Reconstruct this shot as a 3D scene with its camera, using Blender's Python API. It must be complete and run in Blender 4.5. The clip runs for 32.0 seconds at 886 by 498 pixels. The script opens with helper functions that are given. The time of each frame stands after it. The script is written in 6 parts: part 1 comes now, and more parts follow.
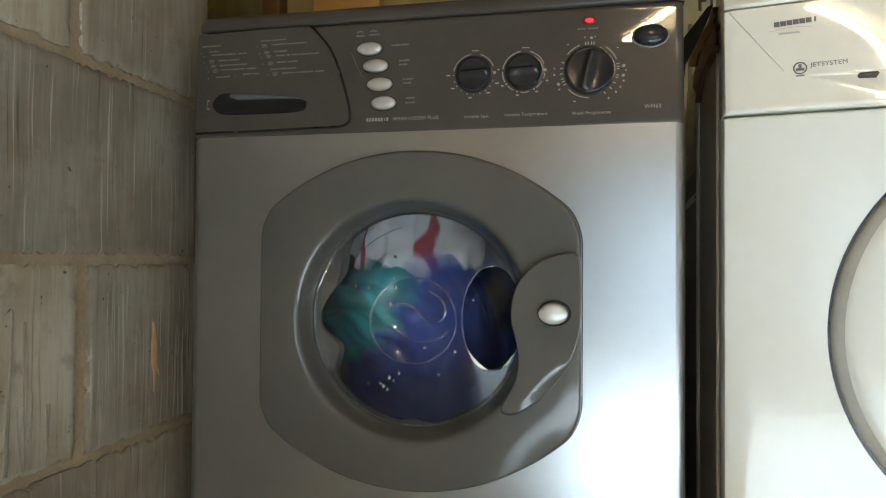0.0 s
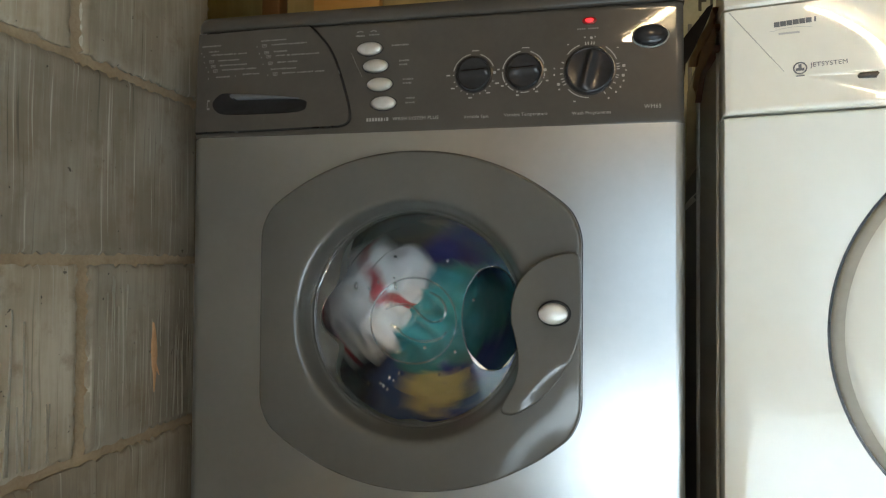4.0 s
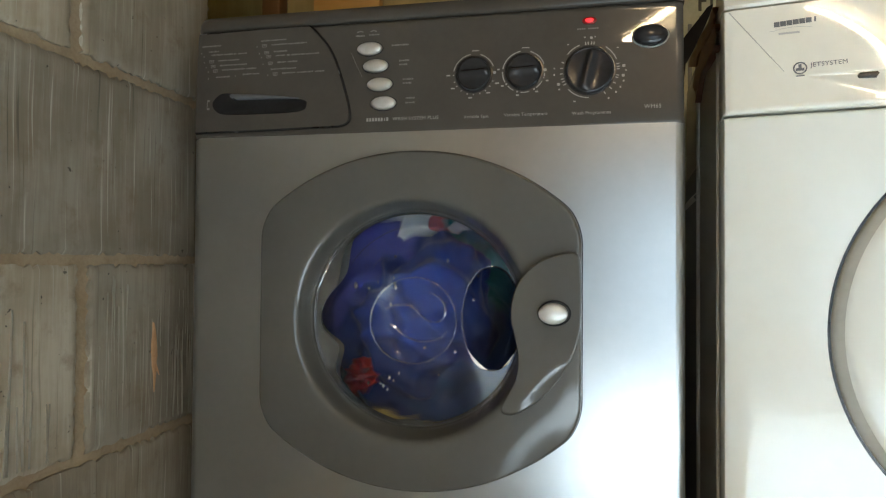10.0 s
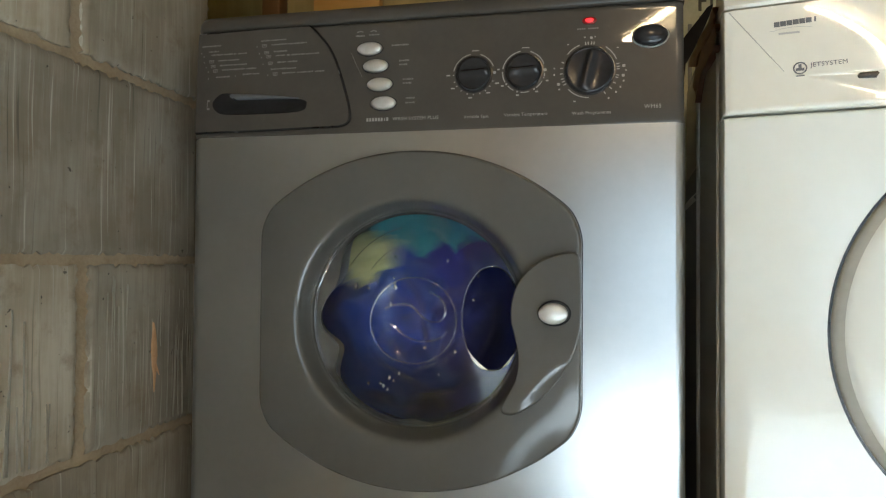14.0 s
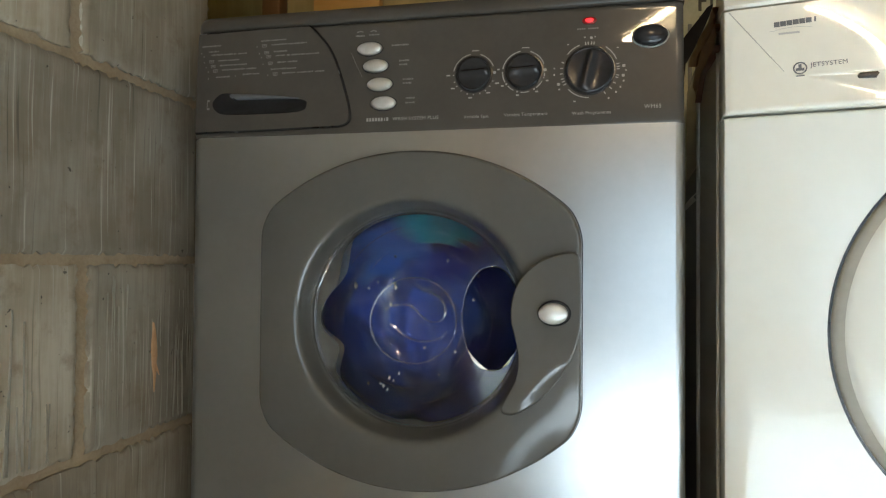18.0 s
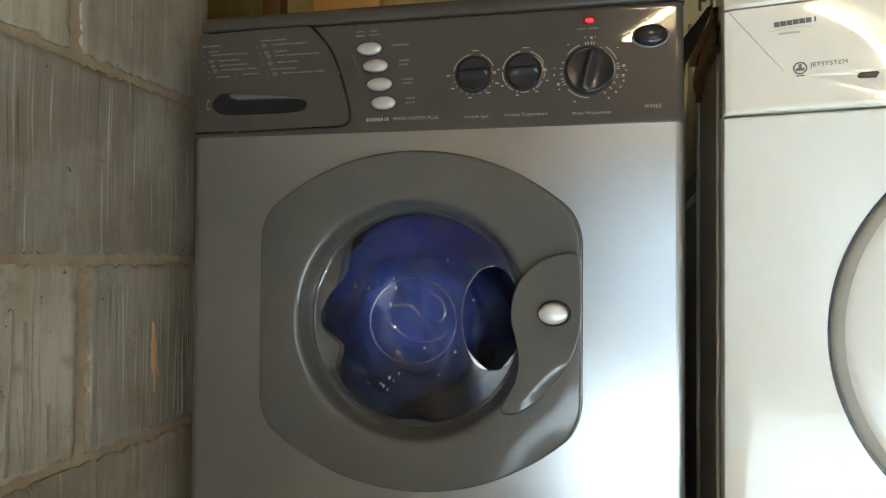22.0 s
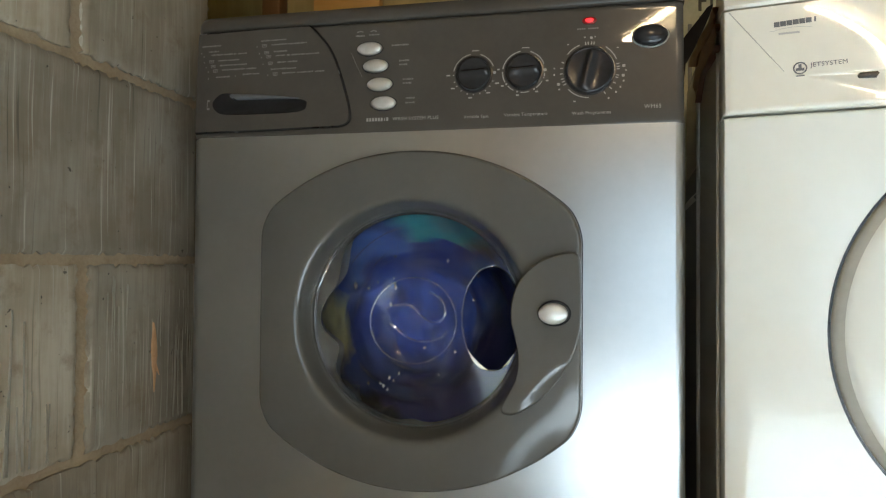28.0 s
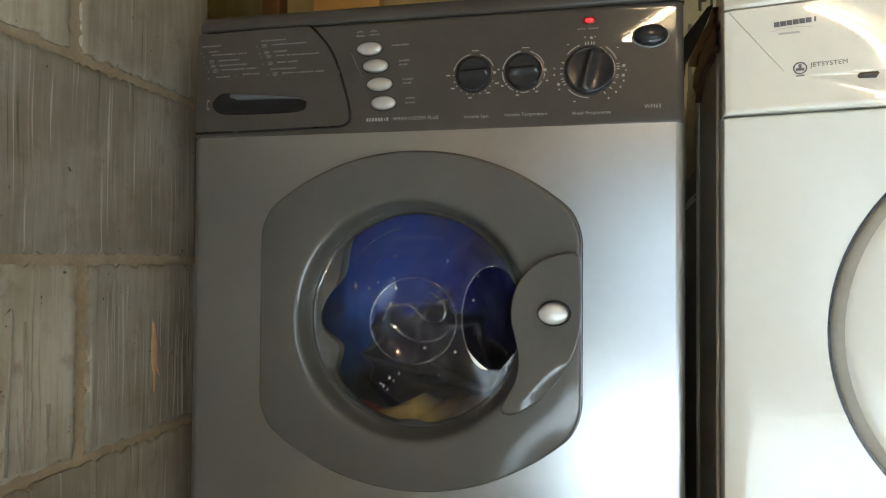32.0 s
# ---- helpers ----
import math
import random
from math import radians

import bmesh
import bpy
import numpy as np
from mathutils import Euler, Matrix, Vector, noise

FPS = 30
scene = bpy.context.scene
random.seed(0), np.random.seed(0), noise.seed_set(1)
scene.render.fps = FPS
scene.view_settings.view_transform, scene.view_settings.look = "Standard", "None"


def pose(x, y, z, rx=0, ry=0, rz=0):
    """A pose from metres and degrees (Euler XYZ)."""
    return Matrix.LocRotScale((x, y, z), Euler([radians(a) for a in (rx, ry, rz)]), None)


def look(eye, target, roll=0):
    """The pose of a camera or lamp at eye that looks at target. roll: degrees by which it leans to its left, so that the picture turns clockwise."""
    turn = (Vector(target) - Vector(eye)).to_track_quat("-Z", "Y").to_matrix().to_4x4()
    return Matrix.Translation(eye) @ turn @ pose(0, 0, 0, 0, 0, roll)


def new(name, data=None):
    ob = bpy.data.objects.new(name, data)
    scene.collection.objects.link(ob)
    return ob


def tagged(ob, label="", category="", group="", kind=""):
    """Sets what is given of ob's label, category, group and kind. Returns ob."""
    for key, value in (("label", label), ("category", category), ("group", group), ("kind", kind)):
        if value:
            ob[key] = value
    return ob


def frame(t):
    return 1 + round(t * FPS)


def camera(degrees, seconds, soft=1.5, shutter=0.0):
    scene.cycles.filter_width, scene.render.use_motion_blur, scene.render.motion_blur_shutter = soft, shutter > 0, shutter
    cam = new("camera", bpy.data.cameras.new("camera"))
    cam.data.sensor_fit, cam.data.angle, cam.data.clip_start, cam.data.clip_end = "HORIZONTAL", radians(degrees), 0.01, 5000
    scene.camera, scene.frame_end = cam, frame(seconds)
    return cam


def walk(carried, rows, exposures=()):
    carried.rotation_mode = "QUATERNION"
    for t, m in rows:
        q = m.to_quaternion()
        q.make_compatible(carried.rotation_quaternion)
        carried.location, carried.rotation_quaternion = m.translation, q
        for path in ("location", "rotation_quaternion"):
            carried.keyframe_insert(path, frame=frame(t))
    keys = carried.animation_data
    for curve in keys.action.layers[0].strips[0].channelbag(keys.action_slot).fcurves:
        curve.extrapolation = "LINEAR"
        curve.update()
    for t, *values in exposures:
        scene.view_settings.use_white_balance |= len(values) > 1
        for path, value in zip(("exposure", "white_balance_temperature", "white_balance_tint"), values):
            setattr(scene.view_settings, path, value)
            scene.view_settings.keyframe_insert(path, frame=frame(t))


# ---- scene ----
# The camera stands still before the machine.
cam = camera(67.77, 32.0, soft=1.2, shutter=1.0)
EYE = Vector((0.1917, -0.7622, 0.5274))
YAW, TILT, ROLL = radians(11.897), radians(1.186), 0.425
AIM = EYE + Vector((-math.sin(YAW) * math.cos(TILT), math.cos(YAW) * math.cos(TILT), math.sin(TILT)))
STAND = look(EYE, AIM, ROLL)
walk(cam, [(0.0, STAND), (32.0, STAND)], exposures=[(0.0, 3.59, 5800, 4), (12.0, 3.63, 5800, 4), (24.0, 3.69, 5800, 4), (32.0, 3.66, 5800, 4)])

# ---- light ----
# sunlight enters by an unseen end opening; a warm tube hangs from the ceiling
SUN_EL, SUN_AZ = radians(24.3), radians(2)
world = bpy.data.worlds.new("sky")
scene.world = world
world.use_nodes = True
wn = world.node_tree
sky = wn.nodes.new("ShaderNodeTexSky")
sky.sky_type, sky.sun_disc = "NISHITA", False
sky.sun_elevation, sky.sun_rotation = SUN_EL, math.pi - SUN_AZ
wn.links.new(sky.outputs[0], wn.nodes["Background"].inputs[0])
wn.nodes["Background"].inputs[1].default_value = 0.05
sun = new("sun", bpy.data.lights.new("sun", "SUN"))
sun.data.energy, sun.data.angle, sun.data.color = 4.5, radians(2.0), (0.91, 0.975, 1.0)
sun.matrix_basis = look((0, 0, 0), (-math.sin(SUN_AZ) * math.cos(SUN_EL), math.cos(SUN_AZ) * math.cos(SUN_EL), -math.sin(SUN_EL)))
# area lamp added in the unseen opening to stand in for sky light
daylight = new("daylight", bpy.data.lights.new("daylight", "AREA"))
daylight.data.shape, daylight.data.size, daylight.data.size_y = "RECTANGLE", 1.25, 0.95
daylight.data.energy, daylight.data.color = 0.75, (0.82, 0.93, 1.0)
daylight.matrix_basis = look((1.02, -3.58, 0.50), (1.02, 0, 0.50))


# ---- materials ----
def nodes_of(name):
    m = bpy.data.materials.new(name)
    m.use_nodes = True
    t = m.node_tree
    return m, t, t.nodes["Principled BSDF"]


def add(t, kind, **sets):
    n = t.nodes.new("ShaderNode" + kind)
    for k, v in sets.items():
        n.inputs[k].default_value = v
    return n


def surface(name, a, b, rough=0.5, metal=0.0, scale=40.0, stretch=(1, 1, 1), bump=0.1, bump_scale=300.0, detail=6.0, spread=(0.35, 0.65), coat=0.0, sheen=0.0, rough_var=0.08, by_object=0.0, spec=0.5, coat_rough=0.04):
    """Two colours mixed by noise at two scales, with uneven gloss and fine relief."""
    m, t, p = nodes_of(name)
    co = add(t, "TexCoord")
    mp = add(t, "Mapping", Scale=stretch)
    t.links.new(co.outputs["Object"], mp.inputs[0])
    n1 = add(t, "TexNoise", Scale=scale, Detail=detail, Roughness=0.6)
    n2 = add(t, "TexNoise", Scale=scale * 7.3, Detail=4.0)
    n3 = add(t, "TexNoise", Scale=bump_scale, Detail=3.0)
    for n in (n1, n2, n3):
        t.links.new(mp.outputs[0], n.inputs["Vector"])
    mix = add(t, "Mix", Factor=0.3)
    t.links.new(n1.outputs[0], mix.inputs[2])
    t.links.new(n2.outputs[0], mix.inputs[3])
    ramp = add(t, "ValToRGB")
    ramp.color_ramp.elements[0].position, ramp.color_ramp.elements[1].position = spread
    ramp.color_ramp.elements[0].color, ramp.color_ramp.elements[1].color = (*a, 1), (*b, 1)
    t.links.new(mix.outputs[0], ramp.inputs[0])
    out = ramp.outputs[0]
    if by_object:
        info = add(t, "ObjectInfo")
        rng = add(t, "MapRange")
        rng.inputs[3].default_value, rng.inputs[4].default_value = 1 - by_object, 1 + by_object
        t.links.new(info.outputs["Random"], rng.inputs[0])
        hsv = add(t, "HueSaturation")
        t.links.new(rng.outputs[0], hsv.inputs["Value"])
        t.links.new(out, hsv.inputs["Color"])
        out = hsv.outputs[0]
    t.links.new(out, p.inputs["Base Color"])
    rr = add(t, "MapRange")
    rr.inputs[3].default_value, rr.inputs[4].default_value = max(0.02, rough - rough_var), rough + rough_var
    t.links.new(n1.outputs[0], rr.inputs[0])
    t.links.new(rr.outputs[0], p.inputs["Roughness"])
    p.inputs["Metallic"].default_value = metal
    p.inputs["Specular IOR Level"].default_value = spec
    p.inputs["Coat Weight"].default_value = coat
    p.inputs["Coat Roughness"].default_value = coat_rough
    p.inputs["Sheen Weight"].default_value = sheen
    if bump:
        bp = add(t, "Bump", Strength=bump, Distance=0.001)
        t.links.new(n3.outputs[0], bp.inputs["Height"])
        t.links.new(bp.outputs[0], p.inputs["Normal"])
    return m


def glass_of(name, tint, gloss=1.0, ior=1.45, haze=0.0, rough=0.03):
    """Thin clear glass: what lies behind it shows through, and its face mirrors by Fresnel."""
    m, t, p = nodes_of(name)
    t.nodes.remove(p)
    clear = add(t, "BsdfTransparent", Color=(*tint, 1))
    shiny = add(t, "BsdfGlossy", Roughness=rough)
    fr = add(t, "Fresnel", IOR=ior)
    mul = add(t, "Math")
    mul.operation = "MULTIPLY"
    mul.inputs[1].default_value = gloss
    mx = add(t, "MixShader")
    t.links.new(fr.outputs[0], mul.inputs[0])
    if haze:
        # uneven veil of diffuse white, painted in as haze that lifts the blacks
        co = add(t, "TexCoord")
        n = add(t, "TexNoise", Scale=9.0, Detail=8.0, Roughness=0.7)
        t.links.new(co.outputs["Object"], n.inputs["Vector"])
        rng = add(t, "MapRange")
        rng.inputs[1].default_value, rng.inputs[2].default_value = 0.35, 0.75
        rng.inputs[3].default_value, rng.inputs[4].default_value = haze * 0.5, haze * 1.8
        t.links.new(n.outputs[0], rng.inputs[0])
        hazy = add(t, "BsdfDiffuse", Color=(0.75, 0.8, 0.85, 1))
        veil = add(t, "MixShader")
        t.links.new(rng.outputs[0], veil.inputs[0])
        t.links.new(clear.outputs[0], veil.inputs[1])
        t.links.new(hazy.outputs[0], veil.inputs[2])
        clear = veil
    t.links.new(mul.outputs[0], mx.inputs[0])
    t.links.new(clear.outputs[0], mx.inputs[1])
    t.links.new(shiny.outputs[0], mx.inputs[2])
    t.links.new(mx.outputs[0], t.nodes["Material Output"].inputs[0])
    return m


def glow(name, colour, strength):
    m, t, p = nodes_of(name)
    p.inputs["Base Color"].default_value = (*colour, 1)
    p.inputs["Emission Color"].default_value = (*colour, 1)
    p.inputs["Emission Strength"].default_value = strength
    return m


def whitewash(name, coat=1.0, lines_at=0.60):
    """Thin brushed whitewash over grey block: long upright streaks, bare patches and small pits."""
    m, t, p = nodes_of(name)
    co = add(t, "TexCoord")
    info = add(t, "ObjectInfo")
    off = add(t, "VectorMath")
    off.operation = "MULTIPLY_ADD"
    off.inputs[1].default_value = (3.1, 7.7, 5.3)
    rnd = add(t, "CombineXYZ")
    for i in range(3):
        t.links.new(info.outputs["Random"], rnd.inputs[i])
    t.links.new(rnd.outputs[0], off.inputs[0])
    t.links.new(co.outputs["Object"], off.inputs[2])
    up = add(t, "Mapping", Scale=(0, 1, 0.07))
    t.links.new(off.outputs[0], up.inputs[0])
    streak = add(t, "TexNoise", Scale=85.0, Detail=5.0, Roughness=0.6)
    fine = add(t, "TexNoise", Scale=260.0, Detail=3.0)
    patch = add(t, "TexNoise", Scale=7.0, Detail=6.0, Roughness=0.6)
    pits = add(t, "TexNoise", Scale=130.0, Detail=2.0)
    for n, src in ((streak, up), (fine, up), (patch, off), (pits, off)):
        t.links.new(src.outputs[0], n.inputs["Vector"])
    s1 = add(t, "MixRGB", Fac=0.35)
    t.links.new(streak.outputs[0], s1.inputs[1])
    t.links.new(fine.outputs[0], s1.inputs[2])
    s2 = add(t, "Math")
    s2.operation = "MULTIPLY_ADD"
    s2.inputs[1].default_value = 0.75
    t.links.new(patch.outputs[0], s2.inputs[0])
    soft = add(t, "Math")
    soft.operation = "MULTIPLY_ADD"
    soft.inputs[1].default_value, soft.inputs[2].default_value = 0.6, 0.2
    t.links.new(s1.outputs[0], soft.inputs[0])
    t.links.new(soft.outputs[0], s2.inputs[2])
    ramp = add(t, "ValToRGB")
    e = ramp.color_ramp.elements
    e[0].position, e[0].color = 0.58, (0.190 * coat, 0.159 * coat, 0.110 * coat, 1)
    e[1].position, e[1].color = 1.08 / 1.08, (0.33 * coat, 0.295 * coat, 0.23 * coat, 1)
    mid = e.new(0.82)
    mid.color = (0.242 * coat, 0.205 * coat, 0.147 * coat, 1)
    t.links.new(s2.outputs[0], ramp.inputs[0])
    # fine pale scratches and dark drips
    thin = add(t, "Mapping", Scale=(0, 1, 0.022))
    t.links.new(off.outputs[0], thin.inputs[0])
    hair = add(t, "TexNoise", Scale=190.0, Detail=3.0, Distortion=0.4)
    t.links.new(thin.outputs[0], hair.inputs["Vector"])
    pale = add(t, "ValToRGB")
    pale.color_ramp.elements[0].position, pale.color_ramp.elements[1].position = lines_at, lines_at + 0.07
    pale.color_ramp.elements[0].color, pale.color_ramp.elements[1].color = (0, 0, 0, 1), (0.85, 0.85, 0.85, 1)
    drip = add(t, "ValToRGB")
    drip.color_ramp.elements[0].position, drip.color_ramp.elements[1].position = 0.28, 0.36
    drip.color_ramp.elements[0].color, drip.color_ramp.elements[1].color = (0.55, 0.55, 0.52, 1), (1, 1, 1, 1)
    for n in (pale, drip):
        t.links.new(hair.outputs[0], n.inputs[0])
    lines = add(t, "MixRGB")
    lines.inputs[2].default_value = (0.40, 0.375, 0.31, 1)
    t.links.new(pale.outputs[0], lines.inputs[0])
    t.links.new(ramp.outputs[0], lines.inputs[1])
    drips = add(t, "MixRGB", Fac=1.0)
    drips.blend_type = "MULTIPLY"
    t.links.new(lines.outputs[0], drips.inputs[1])
    t.links.new(drip.outputs[0], drips.inputs[2])
    # brown stains
    spot = add(t, "TexNoise", Scale=24.0, Detail=5.0, Roughness=0.65)
    t.links.new(off.outputs[0], spot.inputs["Vector"])
    dirty = add(t, "ValToRGB")
    dirty.color_ramp.elements[0].position, dirty.color_ramp.elements[1].position = 0.56, 0.72
    dirty.color_ramp.elements[0].color, dirty.color_ramp.elements[1].color = (0, 0, 0, 1), (0.6, 0.6, 0.6, 1)
    t.links.new(spot.outputs[0], dirty.inputs[0])
    stain = add(t, "MixRGB")
    stain.inputs[2].default_value = (0.17, 0.125, 0.075, 1)
    t.links.new(dirty.outputs[0], stain.inputs[0])
    t.links.new(drips.outputs[0], stain.inputs[1])
    ramp = stain
    pit = add(t, "ValToRGB")
    pit.color_ramp.elements[0].position, pit.color_ramp.elements[1].position = 0.235, 0.265
    pit.color_ramp.elements[0].color = (0.12, 0.11, 0.1, 1)
    t.links.new(pits.outputs[0], pit.inputs[0])
    mul = add(t, "MixRGB", Fac=0.8)
    mul.blend_type = "MULTIPLY"
    t.links.new(ramp.outputs[0], mul.inputs[1])
    t.links.new(pit.outputs[0], mul.inputs[2])
    t.links.new(mul.outputs[0], p.inputs["Base Color"])
    p.inputs["Roughness"].default_value = 0.75
    h = add(t, "MixRGB", Fac=0.5)
    t.links.new(s1.outputs[0], h.inputs[1])
    t.links.new(pit.outputs[0], h.inputs[2])
    bp = add(t, "Bump", Strength=0.4, Distance=0.002)
    t.links.new(h.outputs[0], bp.inputs["Height"])
    t.links.new(bp.outputs[0], p.inputs["Normal"])
    return m


SILVER = surface("silver_paint", (0.375, 0.385, 0.388), (0.42, 0.43, 0.433), 0.28, 0.95, 13, bump=0.0, rough_var=0.012, spread=(0.3, 0.7))
GREY = surface("grey_plastic", (0.057, 0.0515, 0.044), (0.067, 0.0605, 0.052), 0.36, 0.0, 18, bump=0.03, bump_scale=500, rough_var=0.05, coat=0.45, spec=0.05)
DOOR_GREY = surface("door_grey_plastic", (0.070, 0.069, 0.062), (0.080, 0.079, 0.071), 0.38, 0.0, 14, bump=0.0, rough_var=0.04, coat=1.0, spec=0.3)
DARK = surface("black_plastic", (0.012, 0.012, 0.013), (0.02, 0.02, 0.022), 0.25, 0.0, 40, bump=0.04)
KNOB = surface("charcoal_plastic", (0.019, 0.019, 0.020), (0.028, 0.028, 0.030), 0.13, 0.0, 30, bump=0.0, rough_var=0.03, spec=0.3)
HANDLE_BLACK = surface("glossy_black_plastic", (0.008, 0.008, 0.009), (0.013, 0.013, 0.015), 0.16, 0.0, 30, bump=0.0, spec=0.25)
RELEASE = surface("pale_silver_plastic", (0.60, 0.60, 0.59), (0.66, 0.66, 0.65), 0.3, 0.3, 60, bump=0.0, rough_var=0.02)
STEEL_BTN = surface("satin_silver_plastic", (0.50, 0.49, 0.465), (0.58, 0.57, 0.545), 0.36, 0.6, 160, bump=0.0, rough_var=0.02)
LIP = surface("slate_lip_plastic", (0.09, 0.093, 0.10), (0.11, 0.114, 0.124), 0.16, 0.0, 40, bump=0.0, rough_var=0.03, coat=1.0)
PRINT = surface("printed_white", (0.26, 0.25, 0.235), (0.32, 0.31, 0.29), 0.5, 0.0, 200, bump=0.0)
PRINT_DIM = surface("printed_grey", (0.13, 0.125, 0.115), (0.17, 0.165, 0.15), 0.5, 0.0, 200, bump=0.0)
WHITE = surface("white_enamel", (0.735, 0.735, 0.68), (0.775, 0.775, 0.72), 0.2, 0.0, 8, bump=0.0, rough_var=0.05, coat=0.5)
CREAM = surface("cream_plastic", (0.735, 0.705, 0.615), (0.775, 0.745, 0.66), 0.4, 0.0, 12, bump=0.0, rough_var=0.03, coat=0.9, spec=0.12, coat_rough=0.022)
BEIGE_SHADE = surface("beige_shade", (0.42, 0.41, 0.365), (0.48, 0.47, 0.42), 0.22, 0.0, 20, bump=0.02)
INK = surface("dark_ink", (0.10, 0.10, 0.11), (0.14, 0.14, 0.15), 0.5, 0.0, 200, bump=0.0)
INK_OLIVE = surface("olive_ink", (0.05, 0.048, 0.03), (0.08, 0.075, 0.05), 0.6, 0.0, 80, bump=0.0)
INK_PALE = surface("pale_ink", (0.42, 0.41, 0.40), (0.47, 0.46, 0.44), 0.5, 0.0, 200, bump=0.0)
RUBBER = surface("grey_rubber", (0.46, 0.465, 0.455), (0.56, 0.565, 0.555), 0.5, 0.0, 30, bump=0.1)
STEEL = surface("drum_steel", (0.13, 0.13, 0.135), (0.17, 0.17, 0.175), 0.32, 1.0, 30, (1, 1, 1), 0.1)
GLASS = glass_of("clear_glass", (0.98, 0.985, 0.99), 0.8)
COVER_GLASS = glass_of("clear_cover", (0.985, 0.99, 0.99), 0.95, haze=0.011, rough=0.08)
TRIM_PALE = surface("pale_grey_trim", (0.14, 0.14, 0.132), (0.19, 0.19, 0.18), 0.2, 0.0, 30, bump=0.0, rough_var=0.04)
RIDGE = glass_of("glass_ridge", (0.985, 0.985, 0.99), 5.0, 1.5)
DROP = glass_of("water", (0.97, 0.97, 0.98), 24.0, 1.4)
RECESS_RIM = glass_of("glass_edge", (0.9, 0.9, 0.92), 3.5, 1.45)
TINTED = glass_of("smoked_glass", (0.60, 0.60, 0.61), 0.10, haze=0.008)
LAMP_RED = glow("red_indicator", (1.0, 0.018, 0.022), 0.17)
DARK_RED = surface("dark_red_lens", (0.16, 0.008, 0.008), (0.22, 0.012, 0.012), 0.25, 0.0, 60, bump=0.0)
TUBE_GLOW = glow("warm_tube_glow", (1.0, 0.68, 0.35), 35.0)
WASH = whitewash("whitewashed_block", 0.95, 0.62)
WASH_THIN = whitewash("thinly_whitewashed_block", 0.80, 0.61)
WASH_THICK = whitewash("thickly_whitewashed_block", 1.30, 0.62)
MORTAR = surface("sandy_mortar", (0.235, 0.172, 0.100), (0.35, 0.272, 0.175), 0.9, 0.0, 30, bump=0.9, bump_scale=180, spread=(0.3, 0.7))
WASH_RUN = surface("pale_whitewash_run", (0.21, 0.195, 0.155), (0.28, 0.26, 0.215), 0.8, 0.0, 50, (1, 1, 0.2), 0.3)
CLAY = surface("orange_clay", (0.42, 0.22, 0.09), (0.54, 0.33, 0.17), 0.85, 0.0, 60, bump=0.4)
CONCRETE = surface("concrete", (0.60, 0.62, 0.625), (0.71, 0.735, 0.74), 0.8, 0.0, 6, bump=0.5, bump_scale=120)
# for unseen surfaces, kept dark to cut bounce and reflections
DARK_UNSEEN = surface("dark_unseen_surface", (0.10, 0.075, 0.05), (0.15, 0.115, 0.075), 0.7, 0.0, 10, (1, 0.1, 1), 0.3, 90)
PLASTER = surface("dim_plaster", (0.34, 0.31, 0.255), (0.42, 0.385, 0.32), 0.85, 0.0, 5, bump=0.4, bump_scale=90)
DARK_WOOD = surface("brown_stained_wood", (0.16, 0.075, 0.02), (0.24, 0.125, 0.04), 0.6, 0.0, 14, (1, 1, 0.12), 0.25, 150)
PINE = surface("yellow_pine", (0.34, 0.255, 0.085), (0.46, 0.36, 0.135), 0.55, 0.0, 14, (1, 1, 0.12), 0.25, 150)
ORANGE_WOOD = surface("orange_board", (0.50, 0.27, 0.06), (0.62, 0.36, 0.10), 0.5, 0.0, 16, (0.15, 1, 1), 0.2, 150)
CARD = surface("pale_sack_paper", (0.42, 0.40, 0.26), (0.52, 0.5, 0.34), 0.7, 0.0, 20, bump=0.3)
MATTE_BLACK = surface("matte_black", (0.004, 0.0035, 0.004), (0.008, 0.007, 0.007), 0.6, 0.0, 30, bump=0.2, spec=0.1)
TAN = surface("tan_strip", (0.27, 0.115, 0.04), (0.30, 0.21, 0.14), 0.55, 0.0, 20, (1, 1, 0.3), 0.3, spec=0.2)
RUST = surface("rust_brown_strip", (0.16, 0.055, 0.032), (0.26, 0.12, 0.07), 0.5, 0.0, 20, (1, 1, 0.3), 0.3)
BROWN_BLACK = surface("brown_black_paint", (0.24, 0.225, 0.22), (0.3, 0.28, 0.275), 0.45, 0.0, 12, bump=0.1)
SEAM = surface("scuffed_seam", (0.70, 0.66, 0.58), (0.8, 0.76, 0.68), 0.45, 0.0, 30, (1, 1, 0.2), 0.1)
BROWN = surface("dark_brown_paint", (0.50, 0.44, 0.37), (0.58, 0.52, 0.44), 0.4, 0.0, 12, (1, 1, 0.2), 0.1)
PIPE_GREY = surface("dusty_grey_pipe", (0.17, 0.165, 0.145), (0.25, 0.24, 0.215), 0.5, 0.0, 20, bump=0.15)


